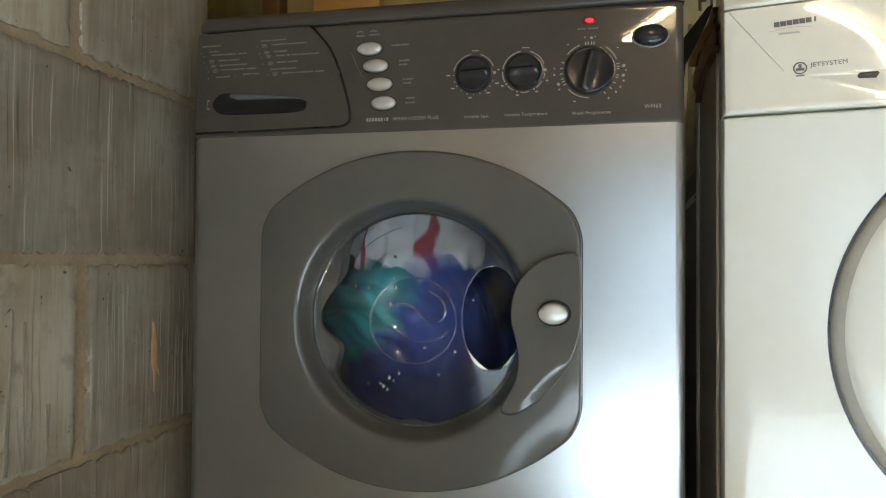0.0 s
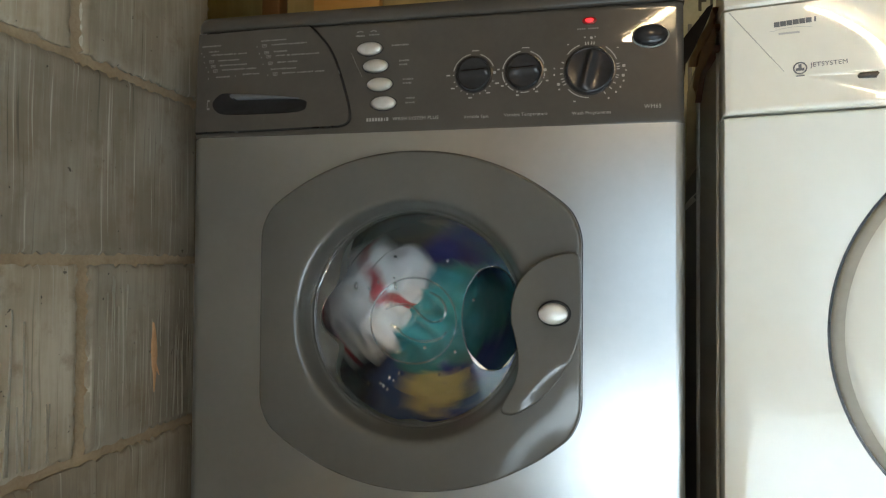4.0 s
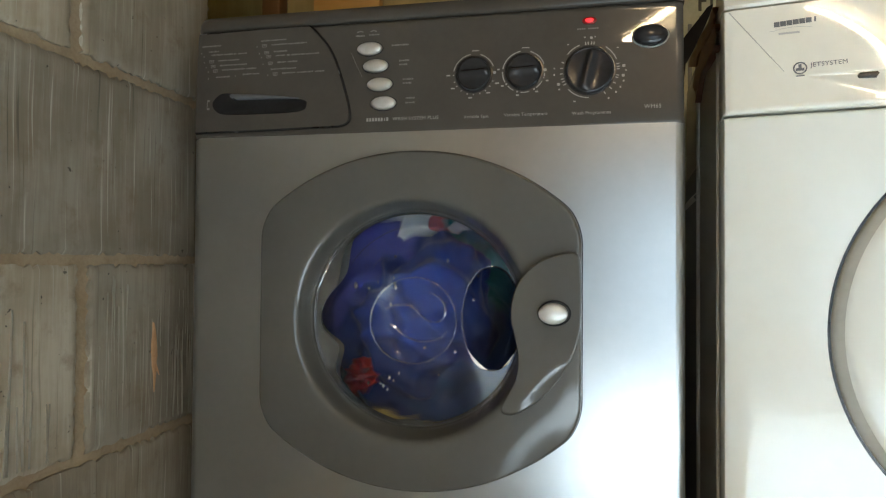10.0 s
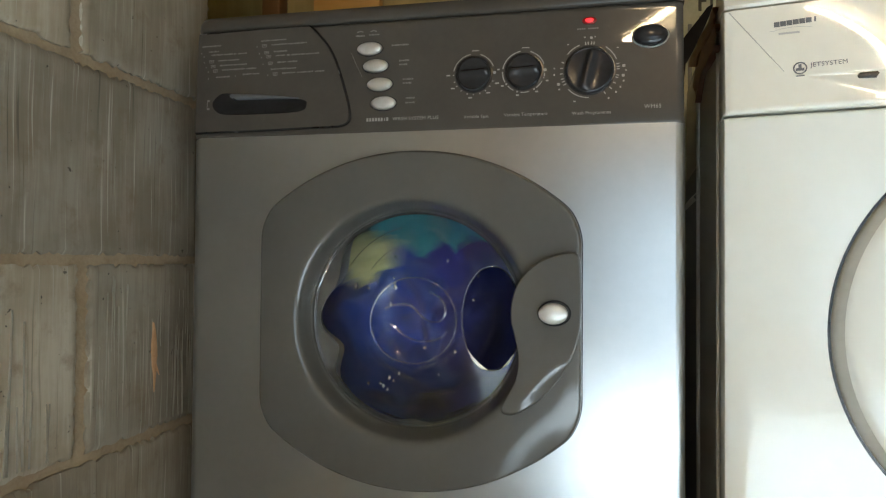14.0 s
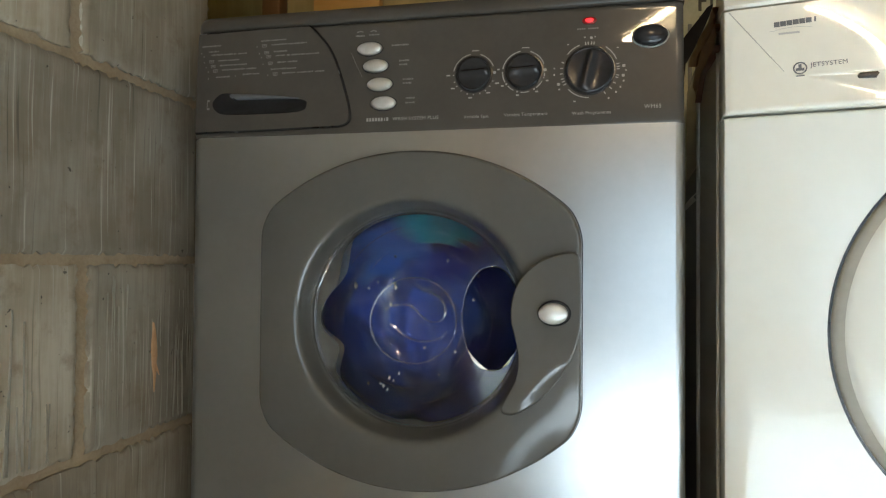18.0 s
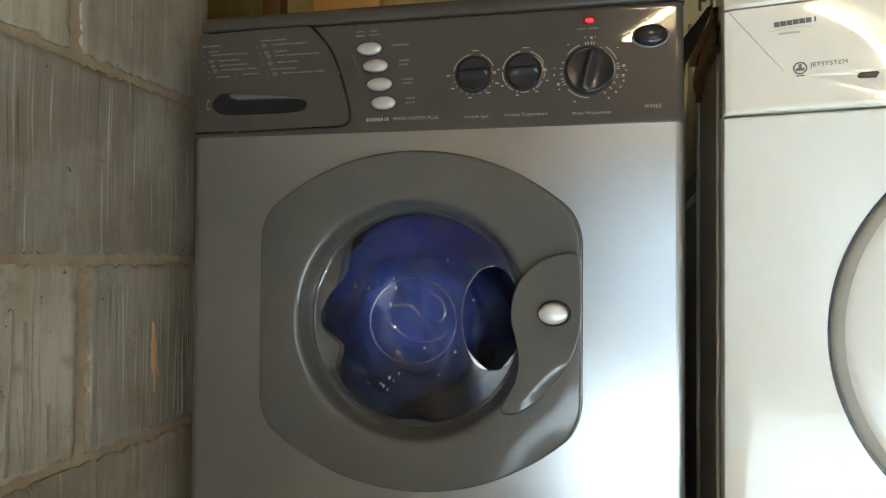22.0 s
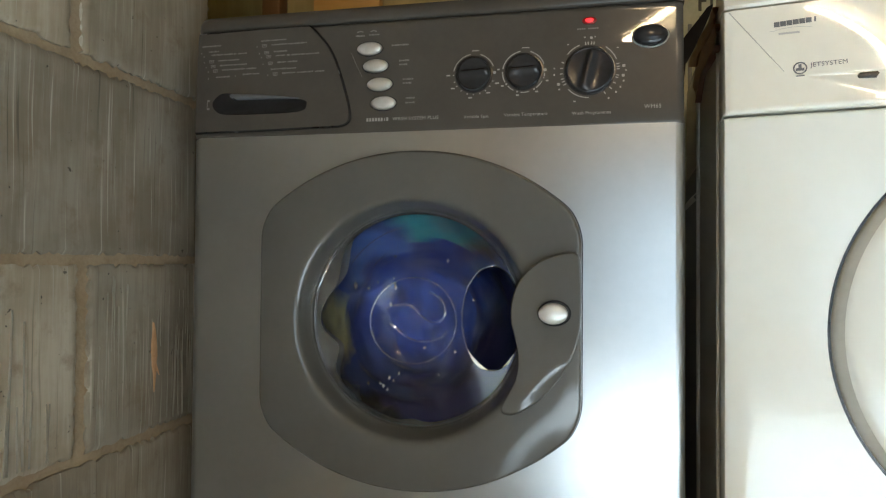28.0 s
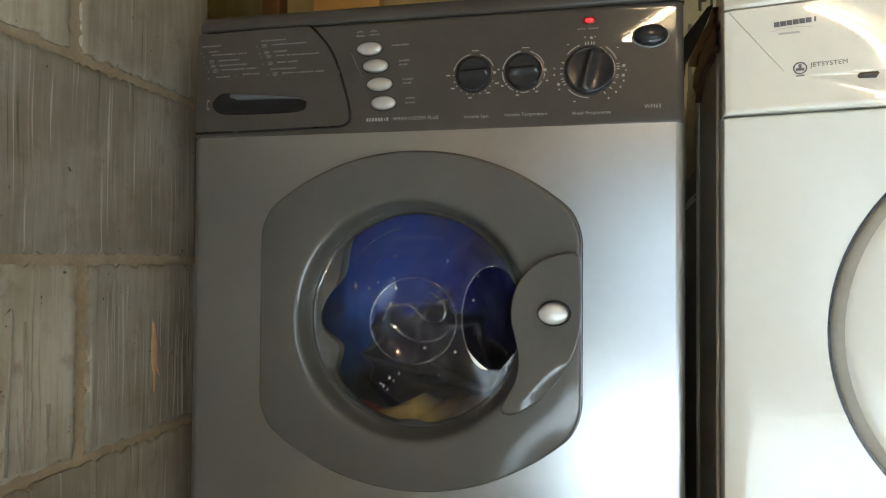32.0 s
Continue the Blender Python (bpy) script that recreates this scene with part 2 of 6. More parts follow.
def cloth(name, a, b, stripe=None):
    m = surface(name, a, b, 0.85, 0.0, 9, bump=0.35, bump_scale=420, sheen=0.3, spread=(0.3, 0.7))
    if stripe:
        t = m.node_tree
        p = t.nodes["Principled BSDF"]
        old = p.inputs["Base Color"].links[0].from_socket
        co = add(t, "TexCoord")
        w = add(t, "TexWave", Scale=2.6, Distortion=7.0)
        w.inputs["Detail Scale"].default_value = 1.6
        t.links.new(co.outputs["Object"], w.inputs["Vector"])
        r = add(t, "ValToRGB")
        r.color_ramp.elements[0].position, r.color_ramp.elements[1].position = 0.972, 0.985
        t.links.new(w.outputs["Fac"] if "Fac" in w.outputs else w.outputs[1], r.inputs[0])
        mx = add(t, "MixRGB")
        mx.inputs[2].default_value = (*stripe, 1)
        t.links.new(r.outputs[0], mx.inputs[0])
        t.links.new(old, mx.inputs[1])
        t.links.new(mx.outputs[0], p.inputs["Base Color"])
    return m


TEAL = cloth("teal_terry", (0.022, 0.25, 0.33), (0.07, 0.42, 0.44))
BLUE = cloth("blue_cotton", (0.012, 0.030, 0.27), (0.034, 0.095, 0.47))
INDIGO = cloth("indigo_cotton", (0.018, 0.024, 0.25), (0.042, 0.055, 0.40))
SKYBLUE = cloth("mid_blue_cotton", (0.03, 0.09, 0.38), (0.06, 0.15, 0.5))
WHITE_CLOTH = cloth("white_cotton", (0.82, 0.80, 0.80), (0.93, 0.91, 0.91), (0.45, 0.06, 0.07))
YELLOW = cloth("yellow_cloth", (0.66, 0.60, 0.22), (0.82, 0.76, 0.38))
TAUPE = cloth("taupe_knit", (0.20, 0.165, 0.145), (0.36, 0.31, 0.28))
RED = cloth("red_cloth", (0.38, 0.012, 0.03), (0.52, 0.03, 0.05))
NAVY = cloth("dark_navy_cloth", (0.008, 0.01, 0.03), (0.02, 0.022, 0.06))


# ---- builders ----
def part(name, bm, material, parent, label="", smooth=True, basis=None, kind="", face=None):
    """One mesh object under a thing or a part, built in world space unless a basis is given."""
    me = bm if isinstance(bm, bpy.types.Mesh) else None
    if me is None:
        me = bpy.data.meshes.new(name)
        bmesh.ops.recalc_face_normals(bm, faces=bm.faces)
        bm.normal_update()
        if face and sum(f.normal.dot(Vector(face)) * f.calc_area() for f in bm.faces) < 0:
            bmesh.ops.reverse_faces(bm, faces=bm.faces)
        bm.to_mesh(me)
        bm.free()
        for f in me.polygons:
            f.use_smooth = smooth
        me.materials.append(material)
        if smooth:
            me.set_sharp_from_angle(angle=radians(38))
    ob = new(name, me)
    if parent is not None:
        ob.parent = parent
        world_of = parent.matrix_basis.copy()
        if parent.parent is not None:
            world_of = parent.parent.matrix_basis @ parent.matrix_parent_inverse @ parent.matrix_basis
        ob.matrix_parent_inverse = world_of.inverted()
    if basis is not None:
        ob.matrix_basis = basis
    return tagged(ob, label, kind=kind)


def thing(name, at, label, category, group=""):
    ob = new(name)
    ob.empty_display_size = 0.05
    ob.matrix_basis = pose(*at)
    return tagged(ob, label, category, group)


def box(bm, x0, x1, y0, y1, z0, z1, bevel=0.0, segments=2):
    made = bmesh.ops.create_cube(bm, size=1.0)
    vs = made["verts"]
    for v in vs:
        v.co = Vector((x0 + (v.co.x + 0.5) * (x1 - x0), y0 + (v.co.y + 0.5) * (y1 - y0), z0 + (v.co.z + 0.5) * (z1 - z0)))
    if bevel:
        es = list({e for v in vs for e in v.link_edges})
        bmesh.ops.bevel(bm, geom=es, offset=bevel, segments=segments, affect="EDGES", profile=0.5)
    return bm


def boxes(*rows, bevel=0.0):
    bm = bmesh.new()
    for r in rows:
        box(bm, *r, bevel=bevel)
    return bm


def rings(bm, loops, closed=True, cap_first=False, cap_last=False):
    """Skin a list of vertex loops of equal length."""
    vs = [[bm.verts.new(p) for p in loop] for loop in loops]
    n = len(vs[0])
    for a, b in zip(vs, vs[1:]):
        for i in range(n if closed else n - 1):
            j = (i + 1) % n
            bm.faces.new((a[i], a[j], b[j], b[i]))
    if cap_first:
        bm.faces.new(vs[0])
    if cap_last:
        bm.faces.new(vs[-1])
    return vs


def lathe(profile, n=48, sx=1.0, sy=1.0, bm=None, m=None):
    """Turn a profile of (radius, height) about z; sx, sy squash it to an oval."""
    bm = bm or bmesh.new()
    m = m or Matrix()
    loops = [[m @ Vector((sx * r * math.cos(a), sy * r * math.sin(a), h)) for a in (2 * math.pi * i / n for i in range(n))] for r, h in profile]
    rings(bm, loops, cap_last=True)
    return bm


def rod(bm, points, radius, n=8, closed=False):
    """A round rod along points."""
    pts = [Vector(p) for p in points]
    loops = []
    for i, p in enumerate(pts):
        a = pts[i - 1] if (i or closed) else pts[i]
        b = pts[(i + 1) % len(pts)] if (i + 1 < len(pts) or closed) else pts[i]
        d = (b - a).normalized()
        s = d.cross(Vector((0, 1, 0)))
        s = s.normalized() if s.length > 1e-4 else Vector((1, 0, 0))
        u = s.cross(d)
        loops.append([p + radius * (math.cos(2 * math.pi * k / n) * s + math.sin(2 * math.pi * k / n) * u) for k in range(n)])
    if closed:
        loops.append(loops[0])
    rings(bm, loops)
    return bm


def spline(points, per=8, closed=True):
    """Smooth curve through the points."""
    pts = [Vector(p) for p in points]
    n = len(pts)
    out = []
    for i in range(n if closed else n - 1):
        def at(k):
            return pts[k % n] if closed else pts[min(max(k, 0), n - 1)]
        a, b, c, d = at(i - 1), at(i), at(i + 1), at(i + 2)
        for s in range(per):
            f = s / per
            out.append(0.5 * (2 * b + (c - a) * f + (2 * a - 5 * b + 4 * c - d) * f * f + (3 * b - a - 3 * c + d) * f ** 3))
    if not closed:
        out.append(pts[-1])
    return out


def pad(outline, levels, centre, bm=None, m=None):
    """A soft pad: the outline shrunk towards its centre by each (scale, height)."""
    bm = bm or bmesh.new()
    m = m or Matrix()
    c = Vector((centre[0], centre[1], 0))
    loops = [[m @ Vector((*(c + (Vector((p[0], p[1], 0)) - c) * k).xy, h)) for p in outline] for k, h in levels]
    rings(bm, loops, cap_last=True)
    return bm


def lettering(words, size, m):
    """Words as a thin mesh lying in the xy plane of m, centred."""
    cu = bpy.data.curves.new("lettering", "FONT")
    cu.body, cu.size, cu.align_x, cu.align_y, cu.extrude, cu.resolution_u, cu.space_character = words, size, "CENTER", "CENTER", 0.0001, 3, 1.06
    ob = new("lettering", cu)
    me = bpy.data.meshes.new_from_object(ob)
    bpy.data.objects.remove(ob)
    bm = bmesh.new()
    bm.from_mesh(me)
    bpy.data.meshes.remove(me)
    bm.transform(m)
    return bm


def bars(bm, rows, m, height=0.0003):
    """Flat printed bars (x, y, width, height) in the plane of m."""
    for x, y, w, h in rows:
        vs = [m @ Vector((x + sx * w / 2, y + sy * h / 2, height)) for sx, sy in ((-1, -1), (1, -1), (1, 1), (-1, 1))]
        bm.faces.new([bm.verts.new(v) for v in vs])
    return bm


# ---- the room ----
X_WALL, LEAN_WALL = -0.3556, math.tan(radians(0.683))
Y_BACK, Y_REAR, X_RIGHT, CEIL = 0.68, -3.6, 1.7, 2.35
COURSE, RUN, Z_JOINT, Y_JOINT = 0.225, 0.45, 0.528, -0.118


def structure(name, bm, material, label, smooth=False):
    return tagged(part(name, bm, material, None, smooth=smooth), label, kind="structure")


def wall_x(y):
    return X_WALL + LEAN_WALL * y


floor = structure("floor", boxes((-40.0, 40.0, -40.0, 40.0, -0.1, 0.0)), CONCRETE, "worn pale grey concrete floor in daylight")
ceiling = structure("ceiling", boxes((-1.6, X_RIGHT + 0.2, Y_REAR - 0.2, Y_BACK + 0.2, CEIL, CEIL + 0.1)), DARK_UNSEEN, "unseen ceiling, kept dark to cut bounced light")
structure("wall_north", boxes((-1.6, X_RIGHT + 0.2, Y_BACK, Y_BACK + 0.12, 0, CEIL)), PINE, "yellow varnished pine back wall behind the machines")
structure("wall_east", boxes((X_RIGHT, X_RIGHT + 0.12, Y_REAR, Y_BACK, 0, CEIL)), PLASTER, "plain plastered side wall")
structure("wall_alcove", boxes((-1.32, -1.2, 0.125, Y_BACK, 0, CEIL), (-1.2, wall_x(0.125) - 0.1, 0.125, 0.2, 0, CEIL)), PINE, "pine boarded recess beside the block wall")
# unseen end wall, added with an opening sized to shape the light
structure("wall_south", boxes((-0.6, 0.25, Y_REAR - 0.12, Y_REAR, 0, CEIL), (1.66, X_RIGHT, Y_REAR - 0.12, Y_REAR, 0, CEIL), (0.25, 1.66, Y_REAR - 0.12, Y_REAR, 1.36, CEIL)), DARK_UNSEEN, "unseen end wall, kept dark, with a low opening that shapes the daylight")

# unseen wall added outside; it limits where sun falls on the floor
structure("unseen_outer_wall", boxes((-4.0, 7.0, -6.7, -6.5, 0, 2.1)), PLASTER, "unseen plain wall added outside, cutting off low sun")

# block wall: mortar bed, then every block
bm = bmesh.new()
ny, nz = 150, 90
grid = []
for j in range(nz + 1):
    row = []
    for i in range(ny + 1):
        y, z = Y_REAR + (0.118 - Y_REAR) * (i / ny) ** 0.45, CEIL * j / nz
        d = 0.0022 * noise.noise(Vector((y * 45, z * 45, 1))) + 0.0016 * noise.noise(Vector((y * 130, z * 130, 4)))
        row.append(bm.verts.new((wall_x(y) - 0.0028 + d, y, z)))
    grid.append(row)
for j in range(nz):
    for i in range(ny):
        bm.faces.new((grid[j][i], grid[j][i + 1], grid[j + 1][i + 1], grid[j + 1][i]))
box(bm, X_WALL - 0.14, X_WALL - 0.06, Y_REAR, 0.115, 0, CEIL)
wall_west = structure("wall_west", bm, MORTAR, "whitewashed concrete block wall with sandy mortar joints", smooth=True)


def block_mesh(seed, length, material):
    """One block, its face towards +x, with uneven chipped edges."""
    rng = random.Random(seed)
    bm = bmesh.new()
    nu, nv = max(6, round(length / 0.006)), 36
    face = []
    for j in range(nv + 1):
        row = []
        for i in range(nu + 1):
            y, z = (i / nu - 0.5) * length, (j / nv - 0.5) * 0.2155
            edge = i in (0, nu) or j in (0, nv)
            if i in (0, nu):
                y -= math.copysign(rng.uniform(0, 0.0075) * rng.random() ** 1.5, y)
            if j in (0, nv):
                z -= math.copysign(rng.uniform(0, 0.0075) * rng.random() ** 1.5, z)
            row.append(bm.verts.new((-0.0008 + rng.uniform(-0.0012, 0.001) if edge else 0.0015 + 0.002 * noise.noise(Vector((y * 14, z * 14, seed * 3.7))), y, z)))
        face.append(row)
    for j in range(nv):
        for i in range(nu):
            bm.faces.new((face[j][i], face[j][i + 1], face[j + 1][i + 1], face[j + 1][i]))
    rim = face[0] + [r[-1] for r in face[1:]] + face[-1][-2::-1] + [r[0] for r in face[-2:0:-1]]
    back = [bm.verts.new((-0.03, v.co.y, v.co.z)) for v in rim]
    for i in range(len(rim)):
        j = (i + 1) % len(rim)
        bm.faces.new((rim[i], rim[j], back[j], back[i]))
    me = bpy.data.meshes.new("block")
    bmesh.ops.recalc_face_normals(bm, faces=bm.faces)
    bm.to_mesh(me)
    bm.free()
    for f in me.polygons:
        f.use_smooth = True
    me.set_sharp_from_angle(angle=radians(50))
    me.materials.append(material)
    return me


def block_wall():
    mark = spline([(0.0, 0.448, 0), (0.0055, 0.43, 0), (0.0085, 0.405, 0), (0.0068, 0.392, 0), (0.0135, 0.377, 0), (0.0075, 0.384, 0), (0.0055, 0.37, 0), (0.003, 0.356, 0), (0.0012, 0.38, 0), (-0.003, 0.40, 0), (-0.0022, 0.43, 0)], 5)
    part("clay_smear", pad([(p.x, p.y) for p in mark], [(1.0, -0.002), (0.98, 0.0012), (0.7, 0.0018), (0.3, 0.002)], (0.002, 0.40), None, Matrix(((0, 0, 1, wall_x(0.0) + 0.0030), (1, 0, 0, 0), (0, 1, 0, 0), (0, 0, 0, 1)))), CLAY, wall_west, "orange clay smear on a block")
    # dried runs of whitewash
    rng = random.Random(21)
    bm = bmesh.new()
    for n, y0, y1, z0, z1 in ((26, -0.095, 0.095, 0.315, 0.515), (12, -0.30, -0.13, 0.315, 0.515)):
        for _ in range(n):
            y, top, long = rng.uniform(y0, y1), rng.uniform(z0 + 0.06, z1), rng.uniform(0.03, 0.19)
            low, lean, wide = max(z0, top - long), rng.uniform(-0.05, 0.05), rng.uniform(0.00018, 0.00048)
            line = [(y + lean * (top - z) + 0.00025 * math.sin(9 * k + y * 300), z, wide * (0.4 + math.sin(math.pi * min(0.95, k + 0.12)))) for k, z in ((j / 5, top + (low - top) * j / 5) for j in range(6))]
            rings(bm, [[(wall_x(a) + 0.0026 + dx, a + side * q, z) for a, z, q in line] for side, dx in ((-1, -0.002), (-0.6, 0.0007), (0.6, 0.0007), (1, -0.002))], closed=False)
    part("whitewash_run", bm, WASH_RUN, wall_west, "dried pale runs of whitewash", kind="stuff")
    # how thickly each course is painted, before and after its joint, and where that joint strays to
    coats = {-2: (WASH, WASH, 0.0), -1: (WASH_THICK, WASH_THIN, 0.0), 0: (WASH_THIN, WASH_THIN, 0.0), 1: (WASH_THICK, WASH, -0.019)}
    full = {m: [block_mesh(s + 4 * n, 0.432, m) for s in range(3)] for n, m in enumerate((WASH, WASH_THIN, WASH_THICK))}
    rng = random.Random(5)
    for course in range(-2, 9):
        zc = Z_JOINT + COURSE * (course + 0.5)
        if zc > CEIL - 0.05 or zc < 0.05:
            continue
        shift = 0.0 if course % 2 else 0.225
        for k in range(-8, 2):
            before, after, stray = coats.get(course, (WASH, WASH, 0.0))
            y0 = Y_JOINT + shift + k * RUN + stray + rng.uniform(-0.003, 0.003)
            coat = after if y0 > Y_JOINT - 0.1 else before
            y1 = min(y0 + RUN, 0.125)
            if y1 - y0 < 0.06 or y0 < Y_REAR:
                continue
            me = full[coat][rng.randrange(3)] if y1 - y0 > 0.44 else block_mesh(40 + course, y1 - y0 - 0.012, coat)
            yc = (y0 + y1) / 2
            part("block", me, coat, wall_west, basis=pose(wall_x(yc) + 0.001 + rng.uniform(-0.001, 0.001), yc, zc, rng.uniform(-0.3, 0.3), 0, -0.683 + rng.uniform(-0.2, 0.2)))


# ---- the washing machine ----
machine = thing("washing_machine", (0.0, 0.29, 0.0), "silver and dark grey front-loading washing machine, running, full of laundry", "washing machine")
DX, DZ = -0.0045, 0.460
Z_BODY = 0.682
LEFT, RIGHT = -0.2992, 0.3035

# cabinet: front sheet with the porthole, rounded upright corners and sides
bm = bmesh.new()
R_HOLE, EDGE = 0.165, 0.011
outer, inner = [], []
N = 96
for i in range(N):
    a = 2 * math.pi * (i + 0.5) / N
    c, s = math.cos(a), math.sin(a)
    inner.append((DX + R_HOLE * c, 0.0, DZ + R_HOLE * s))
    tx = ((RIGHT - EDGE if c > 0 else LEFT + EDGE) - DX) / c if abs(c) > 1e-6 else 9
    tz = ((Z_BODY + 0.01 if s > 0 else 0.09) - DZ) / s if abs(s) > 1e-6 else 9
    k = min(tx, tz)
    outer.append((DX + k * c, 0.0, DZ + k * s))
rings(bm, [[(x, 0.05, z) for x, _, z in inner], inner, outer])
for sx, x in ((1, RIGHT), (-1, LEFT)):
    arc = [(x - sx * EDGE + sx * EDGE * math.sin(b), EDGE - EDGE * math.cos(b)) for b in (math.pi / 2 * k / 6 for k in range(7))] + [(x, 0.58)]
    rings(bm, [[(px, py, z) for px, py in arc] for z in (0.09, 0.3, Z_BODY + 0.01)], closed=False)
corner_x = (LEFT + EDGE, RIGHT - EDGE)
for cz in (0.09, Z_BODY + 0.01):
    for cx in corner_x:
        near = sorted(outer, key=lambda p: abs(p[0] - cx) + abs(p[2] - cz))[:2]
        bm.faces.new([bm.verts.new(p) for p in (near[0], near[1], (cx, 0.0, cz))])
body = part("body", bm, SILVER, machine, "silver metallic painted cabinet")
part("plinth", boxes((LEFT + 0.005, RIGHT - 0.005, 0.012, 0.05, 0.015, 0.088), bevel=0.003), GREY, machine, "dark grey plinth")
part("back_panel", boxes((LEFT + 0.004, RIGHT - 0.004, 0.575, 0.585, 0.03, 0.83)), PIPE_GREY, machine)
for fx in (LEFT + 0.05, RIGHT - 0.05):
    for fy in (0.06, 0.53):
        part("foot", lathe([(0.02, 0.0), (0.02, 0.008), (0.012, 0.012), (0.012, 0.03)], 16, m=pose(fx, fy, 0)), DARK, machine)

# control panel: origin at the foot of its face, x along it, y up it, z out of it
L_VEC = Vector((0, math.sin(0.05), math.cos(0.05)))
PANEL = Matrix(((1, 0, 0, 0), (0, L_VEC.y, -L_VEC.z, -0.0006), (0, L_VEC.z, L_VEC.y, Z_BODY), (0, 0, 0, 1)))


def on_panel(x, s, h=0.0):
    return PANEL @ Matrix.Translation((x, s, h))


bm = bmesh.new()
# flat below, a faint fold, then curving gently forwards to the top edge
FOLD = 0.096


def panel_out(s):
    return -0.0492 * (s - FOLD) + 0.617 * ((s - 0.086) ** 2 - 0.0001) if s > FOLD else 0.0


sec = [(0.0, -0.055), (0.0, -0.005), (0.001, -0.0018), (0.0028, -0.0004), (0.0052, 0.0), (0.03, 0.0), (0.06, 0.0), (0.083, 0.0), (0.093, 0.0), (FOLD - 0.0004, 0.0), (FOLD - 0.0001, 0.0)]
sec += [(s, panel_out(s)) for s in [FOLD + 0.0001, FOLD + 0.0004, FOLD + 0.001] + [FOLD + 0.0025 * k for k in range(1, 17)]]
sec += [(0.1390, -0.0009), (0.1402, -0.0020), (0.1408, -0.0040), (0.1408, -0.055)]
xs = [(LEFT + 0.001, -0.006), (LEFT + 0.0025, -0.0025), (LEFT + 0.006, 0.0)] + [(LEFT + 0.009 + (RIGHT - LEFT - 0.019) * k / 12, 0.0) for k in range(13)] + [(RIGHT - 0.007, 0.0), (RIGHT - 0.003, -0.0025), (RIGHT - 0.001, -0.007)]
rings(bm, [[PANEL @ Vector((x, s, h + (d if h > -0.05 else 0))) for s, h in sec] for x, d in xs], closed=False)
panel = part("control_panel", bm, GREY, machine, "dark grey plastic control panel with white printing")

bm = bmesh.new()
sec = [(0.1425, -0.055), (0.1425, -0.004), (0.1435, -0.0015), (0.146, 0.0), (0.156, -0.001), (0.162, -0.005), (0.1655, -0.012), (0.167, -0.022), (0.1672, -0.06), (0.1672, -0.56)]
top_xs = [(LEFT - 0.001, -0.012), (LEFT + 0.001, -0.005), (LEFT + 0.006, -0.001), (LEFT + 0.014, 0.0), (0, 0.0), (RIGHT - 0.014, 0.0), (RIGHT - 0.006, -0.001), (RIGHT - 0.001, -0.005), (RIGHT + 0.001, -0.012)]
rings(bm, [[PANEL @ Vector((x, s + (0.4 * d if s > 0.15 else 0), h + d)) for s, h in sec] for x, d in top_xs], closed=False)
part("worktop", bm, GREY, machine, "dark grey rounded worktop edge")

# detergent drawer with its curved side, seam and scooped handle
DRAWER = PANEL @ Matrix.Translation((0, 0, 0.0003))
drawer_line = [(LEFT + 0.004, 0.138), (-0.20, 0.1395), (-0.142, 0.1395), (-0.1225, 0.1190), (-0.1088, 0.0967), (-0.098, 0.0672), (-0.0903, 0.0419), (-0.0872, 0.024), (-0.0905, 0.0150), (-0.1015, 0.0112), (-0.2, 0.0098), (LEFT + 0.004, 0.0090)]


def sharp_loop(pts, per=6):
    """Follow a line of points, smoothing the curved middle run only."""
    mid = spline([(x, y, 0) for x, y in pts[2:10]], per, closed=False)
    return [Vector((*p, 0)) for p in pts[:2]] + mid + [Vector((*p, 0)) for p in pts[10:]]


loop = sharp_loop(drawer_line)
bm = bmesh.new()
pad([(p.x, p.y) for p in loop], [(1.004, -0.004), (1.004, 0.0012), (0.996, 0.0026), (0.6, 0.0028), (0.1, 0.0028)], (-0.2, 0.075), bm, DRAWER)
drawer = part("detergent_drawer", bm, GREY, machine, "closed detergent drawer front")
bm = bmesh.new()
rod(bm, [PANEL @ Vector((p.x * 1.0 + 0.0012, p.y, 0.0015)) for p in loop], 0.0016, 6)
part("drawer_seam", bm, DARK, drawer, "black gap round the drawer")
hl = spline([(-0.2714, 0.047, 0), (-0.262, 0.057, 0), (-0.248, 0.0585, 0), (-0.2, 0.0525, 0), (-0.150, 0.0468, 0), (-0.1426, 0.0395, 0), (-0.152, 0.0315, 0), (-0.2, 0.0300, 0), (-0.2522, 0.0312, 0), (-0.267, 0.037, 0)], 6)
part("drawer_handle", pad([(p.x, p.y) for p in hl], [(1.0, 0.0026), (0.99, 0.0036), (0.94, 0.0032), (0.6, 0.0030)], (-0.205, 0.044), None, DRAWER), HANDLE_BLACK, drawer, "black scooped drawer handle")
lip = spline([(-0.246, 0.0575, 0), (-0.2, 0.0545, 0), (-0.16, 0.0498, 0), (-0.155, 0.0478, 0), (-0.2, 0.0482, 0), (-0.238, 0.0495, 0)], 6)
part("handle_lip", pad([(p.x, p.y) for p in lip], [(1.0, 0.003), (0.92, 0.0062), (0.7, 0.0078), (0.4, 0.0084), (0.1, 0.0085)], (-0.2, 0.0515), None, DRAWER), LIP, drawer, "slate grey handle lip")

# printed programme list on the drawer: bars for words too small to read
rng = random.Random(3)
bm = bmesh.new()
